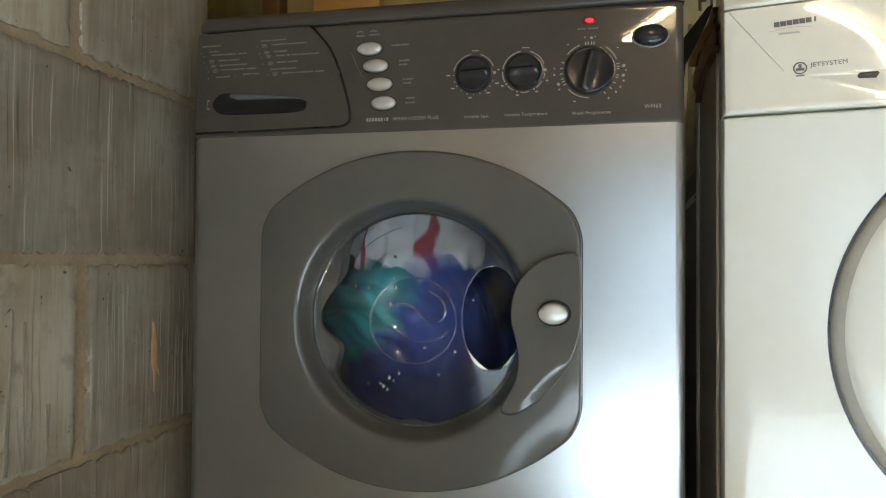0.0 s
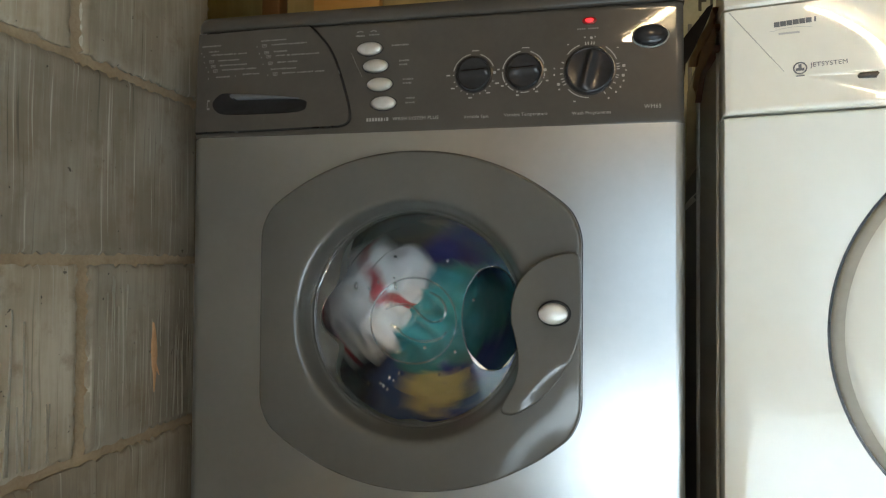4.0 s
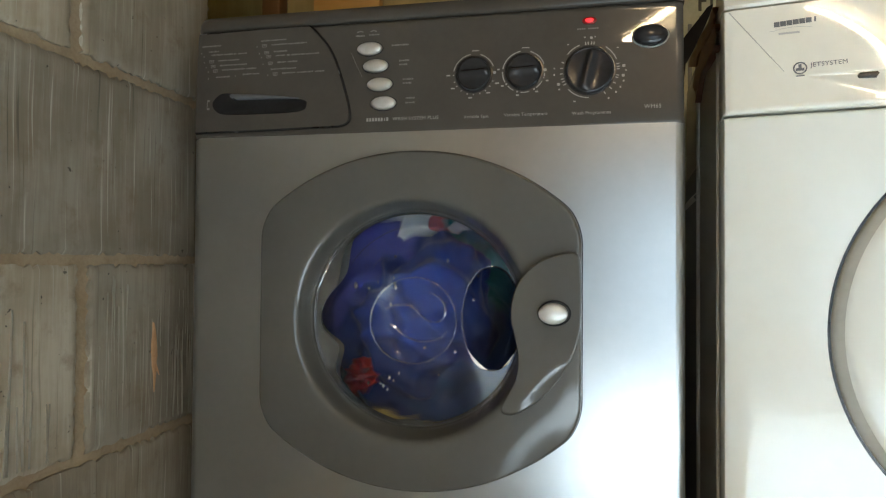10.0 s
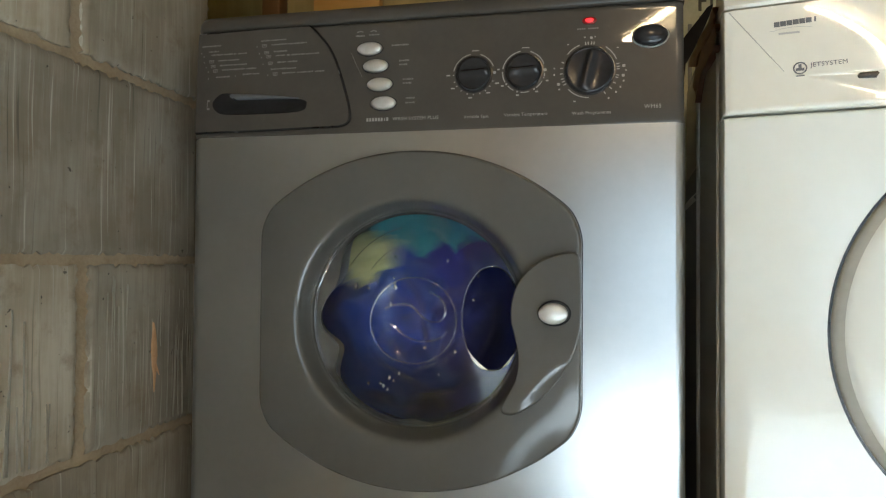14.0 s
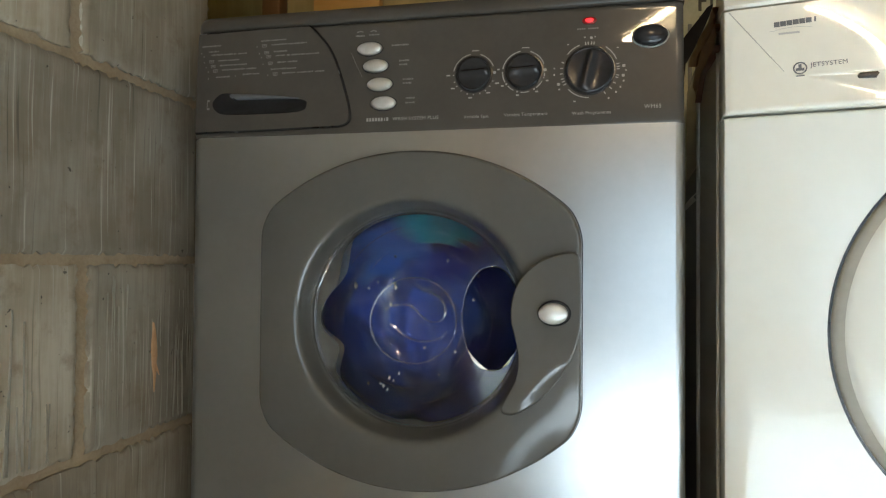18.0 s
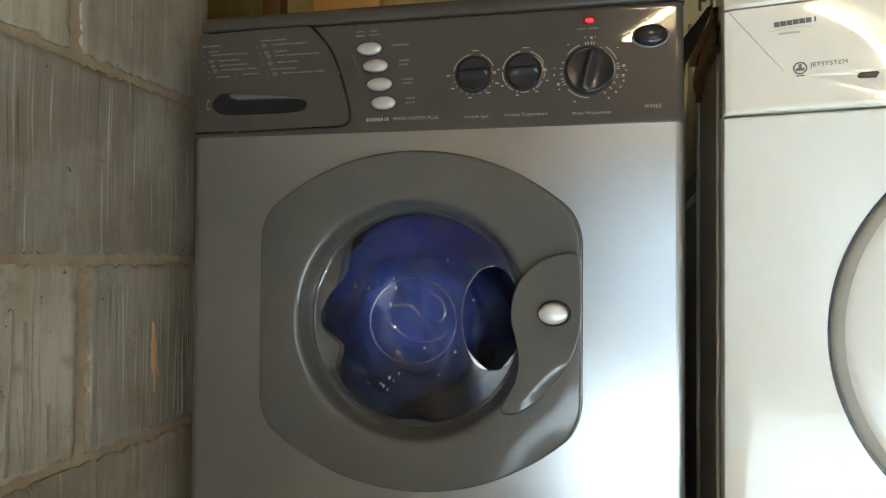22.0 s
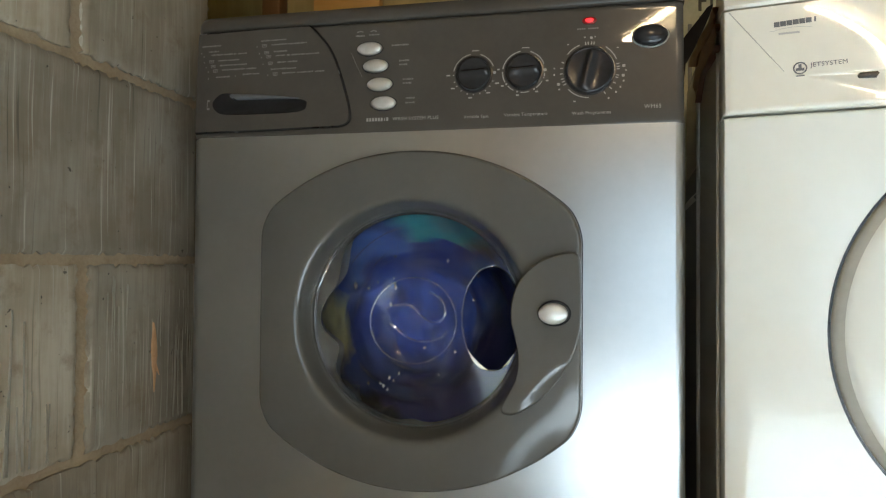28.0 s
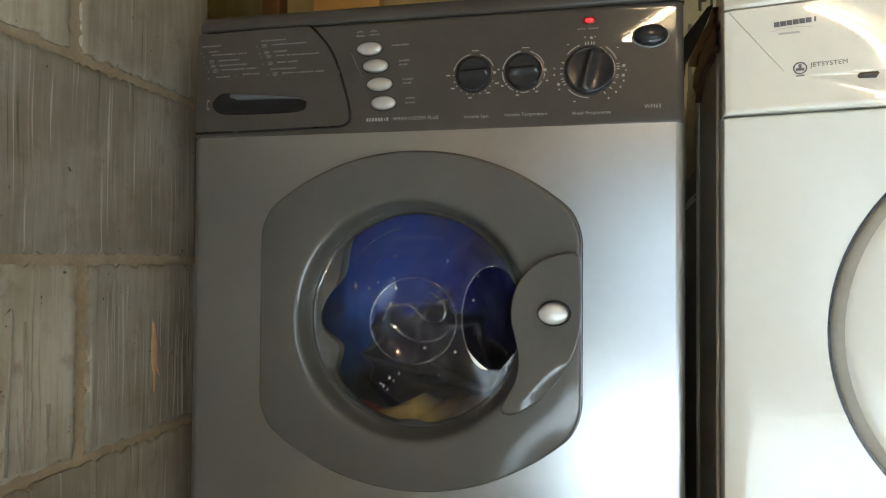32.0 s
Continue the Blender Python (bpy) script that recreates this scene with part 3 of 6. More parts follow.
# each row: where it starts, its height, whether it has a bullet and a little tub sign, and the lengths of its words
LIST_ROWS = [
    (-0.2890, 0.1216, 0, 0, (0.027,)), (-0.2790, 0.1143, 1, 0, (0.013,)), (-0.2755, 0.1098, 1, 0, (0.016, 0.012, 0.004, 0.012)),
    (-0.2655, 0.1020, 1, 1, (0.012, 0.016)), (-0.2630, 0.0956, 1, 1, (0.018, 0.018)), (-0.2597, 0.0896, 1, 1, (0.008, 0.022, 0.015)), (-0.2680, 0.0805, 1, 0, (0.019,)), (-0.2305, 0.0825, 1, 0, (0.012, 0.009)),
    (-0.2073, 0.1242, 0, 0, (0.034,)), (-0.1925, 0.1185, 1, 1, (0.021, 0.024)), (-0.1890, 0.1095, 1, 1, (0.018,)), (-0.1860, 0.1042, 1, 1, (0.013, 0.004, 0.018, 0.018)),
    (-0.1835, 0.0955, 1, 1, (0.012, 0.013)), (-0.1922, 0.0870, 0, 0, (0.020, 0.012)), (-0.1765, 0.0812, 1, 1, (0.018, 0.022, 0.013)),
]
for x, s, bullet, tub, words in LIST_ROWS:
    if bullet:
        bars(bm, [(x - (0.0195 if tub else 0.0105), s - 0.0015, 0.0012, 0.0016)], DRAWER, 0.0031)
    if tub:
        bars(bm, [(x - 0.0095, s + 0.0010, 0.0066, 0.0007), (x - 0.0122, s - 0.0007, 0.0008, 0.0030), (x - 0.0068, s - 0.0007, 0.0008, 0.0030), (x - 0.0095, s - 0.0024, 0.0052, 0.0007), (x - 0.0095, s - 0.0006, 0.0026, 0.0012)], DRAWER, 0.0031)
    for long in words:
        at = 0.0
        while at < long - 0.0006:
            w = rng.uniform(0.0011, 0.0019)
            bars(bm, [(x + at + w / 2, s + 0.012 * at, w, rng.choice((0.0015, 0.0015, 0.0021)))], DRAWER, 0.0031)
            at += w + 0.0004
        x += long + 0.0018
part("printed_list", bm, PRINT_DIM, drawer, "small white printed programme list", smooth=False, kind="stuff")
part("printed_mark", bars(bmesh.new(), [(-0.277, 0.050, 0.0035, 0.0022), (-0.277, 0.0395, 0.0035, 0.0022), (-0.2785, 0.0445, 0.0008, 0.009)], DRAWER, 0.0031), PRINT_DIM, drawer, smooth=False, kind="stuff")

# four oval push buttons
for x, s in ((-0.063, 0.1062), (-0.055, 0.0843), (-0.0492, 0.0612), (-0.0441, 0.0377)):
    b = part("push_button", lathe([(0.0158, -0.002), (0.0158, 0.0022), (0.0150, 0.0036), (0.0125, 0.0048), (0.008, 0.0056), (0.003, 0.0059)], 40, 1.0, 0.52, m=on_panel(x, s)), STEEL_BTN, machine, "oval satin silver push button")
    part("button_surround", lathe([(0.0172, -0.002), (0.0172, 0.0006), (0.0160, 0.0009)], 40, 1.0, 0.54, m=on_panel(x, s)), DARK, b)
bm = bmesh.new()
for x, s, w in ((-0.0357, 0.1094, 0.021), (-0.0255, 0.0897, 0.012), (-0.0255, 0.0848, 0.011), (-0.0205, 0.0665, 0.012), (-0.0205, 0.0617, 0.011), (-0.0165, 0.0432, 0.011), (-0.0165, 0.0375, 0.011), (-0.0820, 0.1238, 0.011), (-0.0650, 0.1243, 0.012)):
    at = 0.0
    while at < w - 0.0006:
        b = rng.uniform(0.0012, 0.0020)
        bars(bm, [(x + at + b / 2, s, b, rng.choice((0.0016, 0.0016, 0.0022)))], PANEL, panel_out(s) + 0.0004)
        at += b + 0.0004
for x in (-0.0762, -0.0590):
    bars(bm, [(x + 0.0016 * k, 0.1282 + 0.0012 * math.cos(k * 0.7), 0.0018, 0.0014) for k in range(-2, 3)], PANEL, panel_out(0.129) + 0.0006)
rings(bm, [[PANEL @ Vector((x + d, s, panel_out(s) + 0.0003)) for x, s in ((-0.0872, 0.1031), (-0.0815, 0.0900), (-0.0724, 0.0719))] for d in (0.0, 0.0005)], closed=False)
part("button_legend", bm, PRINT_DIM, panel, "small grey printed words", smooth=False, kind="stuff")


# dials
def dial(name, x, s, r, tilt, label, ring):
    base = part(name, lathe([(r + 0.0004, -0.001), (r + 0.0004, 0.0016), (r - 0.0004, 0.0030), (r * 0.95, 0.0038), (r * 0.925, 0.0041), (r * 0.90, 0.0036), (r * 0.885, 0.0020), (0.001, 0.0015)], 72, m=on_panel(x, s)), KNOB, machine, label)
    # face: a hollow disc with one ridge across it, steep on one side and fading on the other
    bm = bmesh.new()
    turn = Matrix.Rotation(radians(tilt), 4, "Z")
    loops = []
    for j in range(21):
        rho = max(0.004, 0.89 * (1 - j / 20))
        loop_pts = []
        for i in range(72):
            a = 2 * math.pi * i / 72
            gu, gv = rho * math.cos(a), rho * math.sin(a)
            side = (gv - 0.10) / (0.15 if gv > 0.10 else 0.24)
            ridge = math.exp(-side * side) * (1 - (rho / 0.89) ** 8 * 0.75)
            loop_pts.append(on_panel(x, s) @ turn @ Vector((gu * r, gv * r, 0.0036 - 0.0012 * (1 - rho * rho) + 0.19 * r * ridge)))
        loops.append(loop_pts)
    rings(bm, loops, cap_last=True)
    part("grip", bm, KNOB, base)
    part("dial_surround", lathe([(r + 0.0022, -0.001), (r + 0.0022, 0.0004), (r + 0.0008, 0.0006)], 56, m=on_panel(x, s)), DARK, base)
    bm = bmesh.new()
    for a0, a1 in ring["arcs"]:
        n = 14
        loop_in = [PANEL @ Vector((x + (r + ring["gap"]) * math.cos(radians(a0 + (a1 - a0) * k / n)), s + (r + ring["gap"]) * math.sin(radians(a0 + (a1 - a0) * k / n)), 0.0003)) for k in range(n + 1)]
        loop_out = [PANEL @ Vector((x + (r + ring["gap"] + 0.0011) * math.cos(radians(a0 + (a1 - a0) * k / n)), s + (r + ring["gap"] + 0.0011) * math.sin(radians(a0 + (a1 - a0) * k / n)), 0.0003)) for k in range(n + 1)]
        rings(bm, [loop_in, loop_out], closed=False)
    for a in ring["ticks"]:
        m = on_panel(x, s) @ Matrix.Rotation(radians(a), 4, "Z")
        bars(bm, [(r + ring["gap"] + 0.0005, 0, ring.get("tick", 0.0016), 0.0012)], m)
    for a, w, h in ring["words"]:
        d = r + ring["gap"] + ring.get("out", 0.0055)
        bars(bm, [(x + (d + 0.3 * w * abs(math.cos(radians(a)))) * math.cos(radians(a)), s + d * math.sin(radians(a)), w * 0.62, h * 0.8)], PANEL)
    for a, q in ring["dots"]:
        d = r + ring["gap"] + (0.0006 if ring["out"] < 0.006 else 0.0066)
        m = on_panel(x + d * math.cos(radians(a)), s + d * math.sin(radians(a)))
        bars(bm, [(0, 0, q * 0.72, q), (0, 0, q, q * 0.72)], m, 0.0004)
    part("dial_marks", bm, PRINT, base, "white printed scale", smooth=False, kind="stuff")
    return base


dial("spin_dial", 0.0662, 0.0680, 0.0202, 3, "charcoal spin speed dial",
     {"gap": 0.0038, "out": 0.0044, "arcs": [(20, 72), (100, 168)], "ticks": [180, 200, 214, 232, 252, 270, 288, 305, 322, 338], "dots": [(2, 0.0034)], "words": [(180, 0.0075, 0.0020), (214, 0.0075, 0.0020), (262, 0.0075, 0.0020), (306, 0.0075, 0.0020), (335, 0.0075, 0.0020), (86, 0.014, 0.0014)]})
dial("temperature_dial", 0.1248, 0.0682, 0.0202, 3, "charcoal temperature dial",
     {"gap": 0.0038, "out": 0.0044, "arcs": [(18, 72), (99, 170), (184, 208), (222, 242), (262, 286), (306, 330), (344, 353)], "ticks": [180, 214, 252, 299, 340], "dots": [(2, 0.0034), (181, 0.0018), (215, 0.0018), (253, 0.0018), (300, 0.0018)], "words": [(172, 0.0045, 0.0020), (214, 0.0050, 0.0020), (256, 0.0055, 0.0022), (301, 0.0055, 0.0022), (335, 0.0050, 0.0020), (86, 0.014, 0.0014)]})
dial("programme_dial", 0.1996, 0.0658, 0.0268, 76, "large charcoal wash programme dial",
     {"gap": 0.0044, "tick": 0.0034, "out": 0.0080, "arcs": [(21, 56), (110, 141), (222, 269)], "ticks": [11, 5, 0, -13, -18, -30, -43, -58, 81, 86, 93, 98, 161, 173, 185, 196, 202, 209], "dots": [(5, 0.0034), (-12, 0.0034), (87, 0.0030), (203, 0.0034)], "words": [(-3, 0.0028, 0.0024), (-21, 0.0030, 0.0026), (-32, 0.0030, 0.0026), (-43, 0.0030, 0.0026), (-58, 0.0030, 0.0026), (81, 0.0022, 0.0018), (98, 0.0036, 0.0014), (174, 0.0024, 0.0024), (185, 0.0024, 0.0024), (212, 0.0030, 0.0022), (39, 0.0040, 0.0014), (127, 0.0036, 0.0014), (245, 0.0042, 0.0020)]})

# start button, indicator and lettering
ob = part("on_button", lathe([(0.0186, -0.002), (0.0186, 0.004), (0.0176, 0.0062), (0.0145, 0.0078), (0.009, 0.0092), (0.002, 0.0098)], 48, 1.0, 0.66, m=on_panel(0.2660, 0.1014, 0.0002)), KNOB, machine, "dark oval on-off button")
part("button_rim", lathe([(0.0202, -0.001), (0.0202, 0.0012), (0.0196, 0.0018), (0.0187, 0.0012)], 48, 1.0, 0.67, m=on_panel(0.2660, 0.1014, 0.0002)), STEEL_BTN, ob, "pale metal rim")
part("indicator_lamp", lathe([(0.0052, -0.001), (0.0052, 0.0012), (0.004, 0.0020), (0.001, 0.0022)], 28, 1.0, 0.55, m=on_panel(0.1993, 0.1238, 0.0003)), LAMP_RED, machine, "glowing red indicator lamp")
part("lamp_bezel", lathe([(0.0082, -0.001), (0.0082, 0.0009), (0.0070, 0.0014), (0.0050, 0.0016)], 28, 1.0, 0.52, m=on_panel(0.1993, 0.1238, 0.0003)), DARK_RED, bpy.data.objects["indicator_lamp"])
for words, x, s, size in (("WASH SYSTEM PLUS", -0.0040, 0.0180, 0.0060), ("Variable Spin", 0.0695, 0.0171, 0.0053), ("Variable Temperature", 0.1274, 0.0176, 0.0053), ("Wash Programmes", 0.2018, 0.0165, 0.0053), ("WM65", 0.2685, 0.0212, 0.0064)):
    part("lettering", lettering(words, size, on_panel(x, s, 0.0002)), PRINT, panel, "white printed words", smooth=False, kind="stuff")
part("printed_mark", bars(bmesh.new(), [(-0.0640 + 0.0036 * k, 0.0182, 0.0026 if k != 6 else 0.0010, 0.0042) for k in range(8)], PANEL, 0.0003), PRINT, panel, smooth=False, kind="stuff")
part("printed_mark", bars(bmesh.new(), [(0.1868 + 0.0024 * k, 0.1145, 0.0019, 0.0015) for k in range(10) if k != 4] + [(0.2600, 0.1195, 0.009, 0.0016)], PANEL, 0.0004), PRINT_DIM, panel, smooth=False, kind="stuff")

# ---- the door ----
HALF_W, HALF_H, R_ARC, R_COR = 0.1964, 0.1995, 0.272, 0.018


def outline(a, shrink=0.0):
    """Distance from the door's centre to its edge: two flat sides, two wide arcs, rounded corners."""
    c, s = math.cos(a), math.sin(a)
    hw, r = (HALF_W if c > 0 else HALF_W - 0.006) - shrink, R_ARC - shrink
    off = HALF_H - R_ARC
    lo, hi = 0.05, 0.30
    for _ in range(30):
        mid = (lo + hi) / 2
        x, z = abs(mid * c), abs(mid * s)
        dx = x - (hw - R_COR)
        dr = math.hypot(x, z - off) - (r - R_COR)
        q = math.hypot(max(dx, 0), max(dr, 0)) + min(max(dx, dr), 0) - R_COR
        if q > 0:
            hi = mid
        else:
            lo = mid
    return (lo + hi) / 2


bm = bmesh.new()
N = 180
loops = []
R_SEAT, R_CREST = 0.1300, 0.148
for r, y in ((R_SEAT - 0.0005, 0.030), (R_SEAT - 0.0004, 0.0100), (R_SEAT + 0.0004, 0.0066), (R_SEAT + 0.0016, 0.0054), (R_SEAT + 0.0026, 0.0040), (R_SEAT + 0.0052, -0.0030), (R_SEAT + 0.0078, -0.0096), (R_SEAT + 0.0094, -0.0130), (R_SEAT + 0.0112, -0.0152), (R_SEAT + 0.0136, -0.0166), (R_SEAT + 0.0180, -0.0175), (R_SEAT + 0.030, -0.0179)):
    loops.append([(DX + r * math.cos(2 * math.pi * i / N), y, DZ + r * math.sin(2 * math.pi * i / N)) for i in range(N)])
for f, y in ((0.25, -0.0181), (0.5, -0.0182), (0.75, -0.0182), (0.9, -0.0181)):
    loops.append([(DX + (R_SEAT + 0.030 + f * (outline(2 * math.pi * i / N, 0.011) - R_CREST - 0.009)) * math.cos(2 * math.pi * i / N), y, DZ + (R_SEAT + 0.030 + f * (outline(2 * math.pi * i / N, 0.011) - R_CREST - 0.009)) * math.sin(2 * math.pi * i / N)) for i in range(N)])
for shrink, y in ((0.0060, -0.0181), (0.0048, -0.0181), (0.0036, -0.01805), (0.0020, -0.0172), (0.0009, -0.0150), (0.0004, -0.0110), (0.0001, -0.0062), (0.0, -0.003), (0.0015, -0.001), (0.004, 0.002)):
    loops.append([(DX + outline(2 * math.pi * i / N, shrink) * math.cos(2 * math.pi * i / N), y, DZ + outline(2 * math.pi * i / N, shrink) * math.sin(2 * math.pi * i / N)) for i in range(N)])
for loop_pts in loops[12:]:
    # the lower corner under the handle falls back a little
    for i, (x, y, z) in enumerate(loop_pts):
        a = math.degrees(math.atan2(z - DZ, x - DX))
        f = max(0.0, (math.hypot(x - DX, z - DZ) - 0.160) / 0.075)
        if y < -0.004:
            loop_pts[i] = (x, y + 0.0095 * f * f * math.exp(-((a + 45) / 14) ** 2), z)
rings(bm, loops)
door = part("door", bm, DOOR_GREY, machine, "glossy dark grey porthole door, shut")

bm = bmesh.new()
rings(bm, [[(DX + outline(2 * math.pi * i / N, k) * math.cos(2 * math.pi * i / N), y, DZ + outline(2 * math.pi * i / N, k) * math.sin(2 * math.pi * i / N)) for i in range(N)] for k, y in ((0.004, -0.0030), (-0.0011, -0.0030), (-0.0011, -0.0004))])
part("door_seal", bm, DARK, door, "thin black gap round the door")
DOOR = Matrix(((1, 0, 0, DX), (0, 0, -1, 0.0), (0, 1, 0, DZ), (0, 0, 0, 1)))
BOWL = [(0.1302, -0.010), (0.1270, -0.014), (0.1235, -0.022), (0.1190, -0.036), (0.112, -0.058), (0.102, -0.080), (0.090, -0.096), (0.076, -0.106), (0.060, -0.1105), (0.03, -0.1125), (0.002, -0.113)]
part("glass", lathe(BOWL, 96, m=DOOR), GLASS, door, "clear bowl-shaped porthole glass", face=(0, -1, 0))


REC_X, REC_Z, REC_R, REC_S = 0.094, 0.003, 0.0345, 1.75
bm = lathe([(0.1315, -0.010)] + [(q / 1000, 0.013 * (1 - (q / 130) ** 2) - 0.007) for q in range(130, 0, -2)], 200, m=DOOR)
gone = [f for f in bm.faces if math.hypot(f.calc_center_median().x - DX - REC_X, (f.calc_center_median().z - DZ - REC_Z) / REC_S) < REC_R]
bmesh.ops.delete(bm, geom=gone, context="FACES")
part("cover", bm, COVER_GLASS, door, "clear domed outer cover of the porthole", face=(0, -1, 0))


def bowl_depth(r):
    for (r0, h0), (r1, h1) in zip(BOWL, BOWL[1:]):
        if r1 <= r <= r0:
            return h1 + (h0 - h1) * (r - r1) / (r0 - r1)
    return BOWL[-1][1]


def on_glass(x, z, lift=0.001):
    return DOOR @ Vector((x, z, bowl_depth(math.hypot(x, z)) + lift))


part("cover_rim", rod(bmesh.new(), [DOOR @ Vector((0.1262 * math.cos(2 * math.pi * k / 96), 0.1262 * math.sin(2 * math.pi * k / 96), -0.0058)) for k in range(96)], 0.0012, 8, True), GLASS, door, "clear rim of the porthole cover")

# raised ridges moulded into the bowl: a ring and two swirls
cx0, cz0 = -0.027, -0.0113
ring_pts = [on_glass(cx0 + 0.0581 * math.cos(2 * math.pi * k / 48), cz0 + 0.0581 * math.sin(2 * math.pi * k / 48)) for k in range(48)]
part("moulded_ring", rod(bmesh.new(), ring_pts, 0.0012, 8, True), RIDGE, door, "moulded ring in the glass")
for pts in ([(-0.0672, 0.0032), (-0.0534, 0.009), (-0.0363, 0.0094), (-0.0249, 0.003), (-0.0146, -0.0077), (-0.0022, -0.0134), (0.0101, -0.0104), (0.0161, -0.0004), (0.0143, 0.0115), (0.0059, 0.0211), (-0.007, 0.0274)],
            [(-0.0601, -0.0176), (-0.052, -0.0218), (-0.041, -0.032), (-0.0211, -0.0396), (0.0013, -0.0378), (0.0125, -0.032), (0.018, -0.0253)]):
    part("moulded_swirl", rod(bmesh.new(), spline([on_glass(x, z) for x, z in pts], 6, False), 0.0016, 8), RIDGE, door, "moulded swirl in the glass")

for rad, a0, a1 in ((0.1150, 104, 146), (0.0985, 126, 144)):
    arc = [on_glass(rad * math.cos(radians(a0 + (a1 - a0) * k / 24)), rad * math.sin(radians(a0 + (a1 - a0) * k / 24))) for k in range(25)]
    part("moulded_arc", rod(bmesh.new(), arc, 0.0005, 6), RIDGE, door, "faint moulded line in the glass")

# finger recess beside the handle: a smoked oval scoop with a thick rim
bm = bmesh.new()
SC = DOOR @ Matrix.Translation((REC_X, REC_Z, 0.0))
lathe([(0.0350, -0.001), (0.0345, -0.004), (0.0330, -0.010), (0.030, -0.018), (0.024, -0.026), (0.015, -0.031), (0.002, -0.033)], 72, 1.0, REC_S, bm, SC)
scoop = part("finger_recess", bm, TINTED, door, "smoked finger recess in the glass", face=(0, -1, 0))
rim = [SC @ Vector((REC_R * math.cos(a), REC_R * REC_S * math.sin(a), 0.013 * (1 - (math.hypot(REC_X + REC_R * math.cos(a), REC_Z + REC_R * REC_S * math.sin(a)) / 0.13) ** 2) - 0.0068)) for a in (2 * math.pi * k / 72 for k in range(72))]
part("recess_rim", rod(bmesh.new(), rim, 0.0010, 10, True), RECESS_RIM, scoop)

# pale crescents that put the glint of the recess edge into colour
bm = bmesh.new()
for a0, a1, wide in ((218, 262, 0.0016), (292, 318, 0.0009)):
    loops = []
    for k in range(17):
        f = k / 16
        a, q = radians(a0 + (a1 - a0) * f), wide * math.sin(math.pi * min(max(f, 0.04), 0.96))
        rho = math.hypot(REC_X + REC_R * math.cos(a), REC_Z + REC_R * REC_S * math.sin(a))
        h = 0.013 * (1 - (rho / 0.13) ** 2) - 0.0062
        loops.append([SC @ Vector(((REC_R + e) * math.cos(a), (REC_R + e) * REC_S * math.sin(a), h + lift)) for e, lift in ((-q, -0.0006), (-q * 0.5, 0.0007), (q * 0.5, 0.0007), (q, -0.0006))])
    rings(bm, loops, closed=False)
part("recess_lip", bm, RELEASE, scoop, "pale crescents put in as the glint on the finger recess edge")

# handle: the broad raised pad that sweeps round the recess
hand = spline([(0.1795, 0.080, 0), (0.150, 0.070, 0), (0.129, 0.050, 0), (0.1195, 0.026, 0), (0.1185, 0.004, 0), (0.1225, -0.014, 0), (0.1265, -0.032, 0), (0.1262, -0.054, 0), (0.1190, -0.078, 0), (0.108, -0.098, 0), (0.120, -0.1025, 0), (0.142, -0.092, 0), (0.160, -0.0755, 0), (0.1755, -0.055, 0), (0.1875, -0.032, 0), (0.1945, -0.005, 0), (0.1962, 0.022, 0), (0.1962, 0.05, 0), (0.193, 0.076, 0)], 8)
bm = bmesh.new()
pad([(p.x, p.y) for p in hand], [(1.0, -0.006), (1.0, 0.0215), (0.996, 0.0250), (0.988, 0.0272), (0.975, 0.0283)] + [(0.96 - 0.015 * k, 0.0287) for k in range(32)] + [(0.45, 0.0287), (0.2, 0.0287)], (0.1545, -0.005), bm, DOOR)
# its lower edge rolls off gently
edge_n = Vector((0.741, 0.671))
for v in bm.verts:
    u, w = v.co.x - DX, v.co.z - DZ
    if v.co.y < -0.015:
        v.co.y -= 0.05 * (u - 0.1545)
    inside = (w + 0.0755) * edge_n.y - (u - 0.160) * edge_n.x
    span = max(0.0, 1 - ((w + 0.070) / 0.032) ** 2)
    if inside < 0.018 and v.co.y < -0.015:
        v.co.y = min(v.co.y + 0.0060 * span * (1 - max(inside, 0.0) / 0.018) ** 2, -0.0187)
handle = part("handle", bm, DOOR_GREY, door, "raised grey door handle")
rb = part("release_button", lathe([(0.0158, 0.028), (0.0158, 0.034), (0.0150, 0.0362), (0.012, 0.0380), (0.007, 0.0392), (0.002, 0.0396)], 44, 1.0, 0.74, m=DOOR @ Matrix.Translation((0.1655, 0.0125, 0.0))), RELEASE, handle, "oval bright silver release button")
part("button_well", lathe([(0.0182, 0.0270), (0.0182, 0.0318), (0.0174, 0.0325), (0.0164, 0.0318), (0.0162, 0.0270)], 44, 1.0, 0.78, m=DOOR @ Matrix.Translation((0.1668, 0.0130, 0.0))), KNOB, handle)

# pale inner trim round the bowl, with two lobes and a small tab
bm = bmesh.new()
inner, outer = [], []
for k in range(181):
    deg = 2 * k
    cut = 0.0022 + 0.0040 * math.exp(-((deg - 268) / 6) ** 2) + 0.0145 * math.exp(-((deg - 158) / 15) ** 2) + 0.0175 * math.exp(-((deg - 200) / 10) ** 2)
    a = radians(deg)
    inner.append(DOOR @ Vector(((0.1285 - cut) * math.cos(a), (0.1285 - cut) * math.sin(a), -0.0165 - 0.35 * cut)))
    outer.append(DOOR @ Vector((0.1301 * math.cos(a), 0.1301 * math.sin(a), -0.0086)))
rings(bm, [outer, [(Vector(p) * 0.5 + Vector(q) * 0.5) + Vector((0, -0.0016, 0)) for p, q in zip(inner, outer)], inner], closed=False)
part("inner_trim", bm, TRIM_PALE, door, "pale grey inner trim")
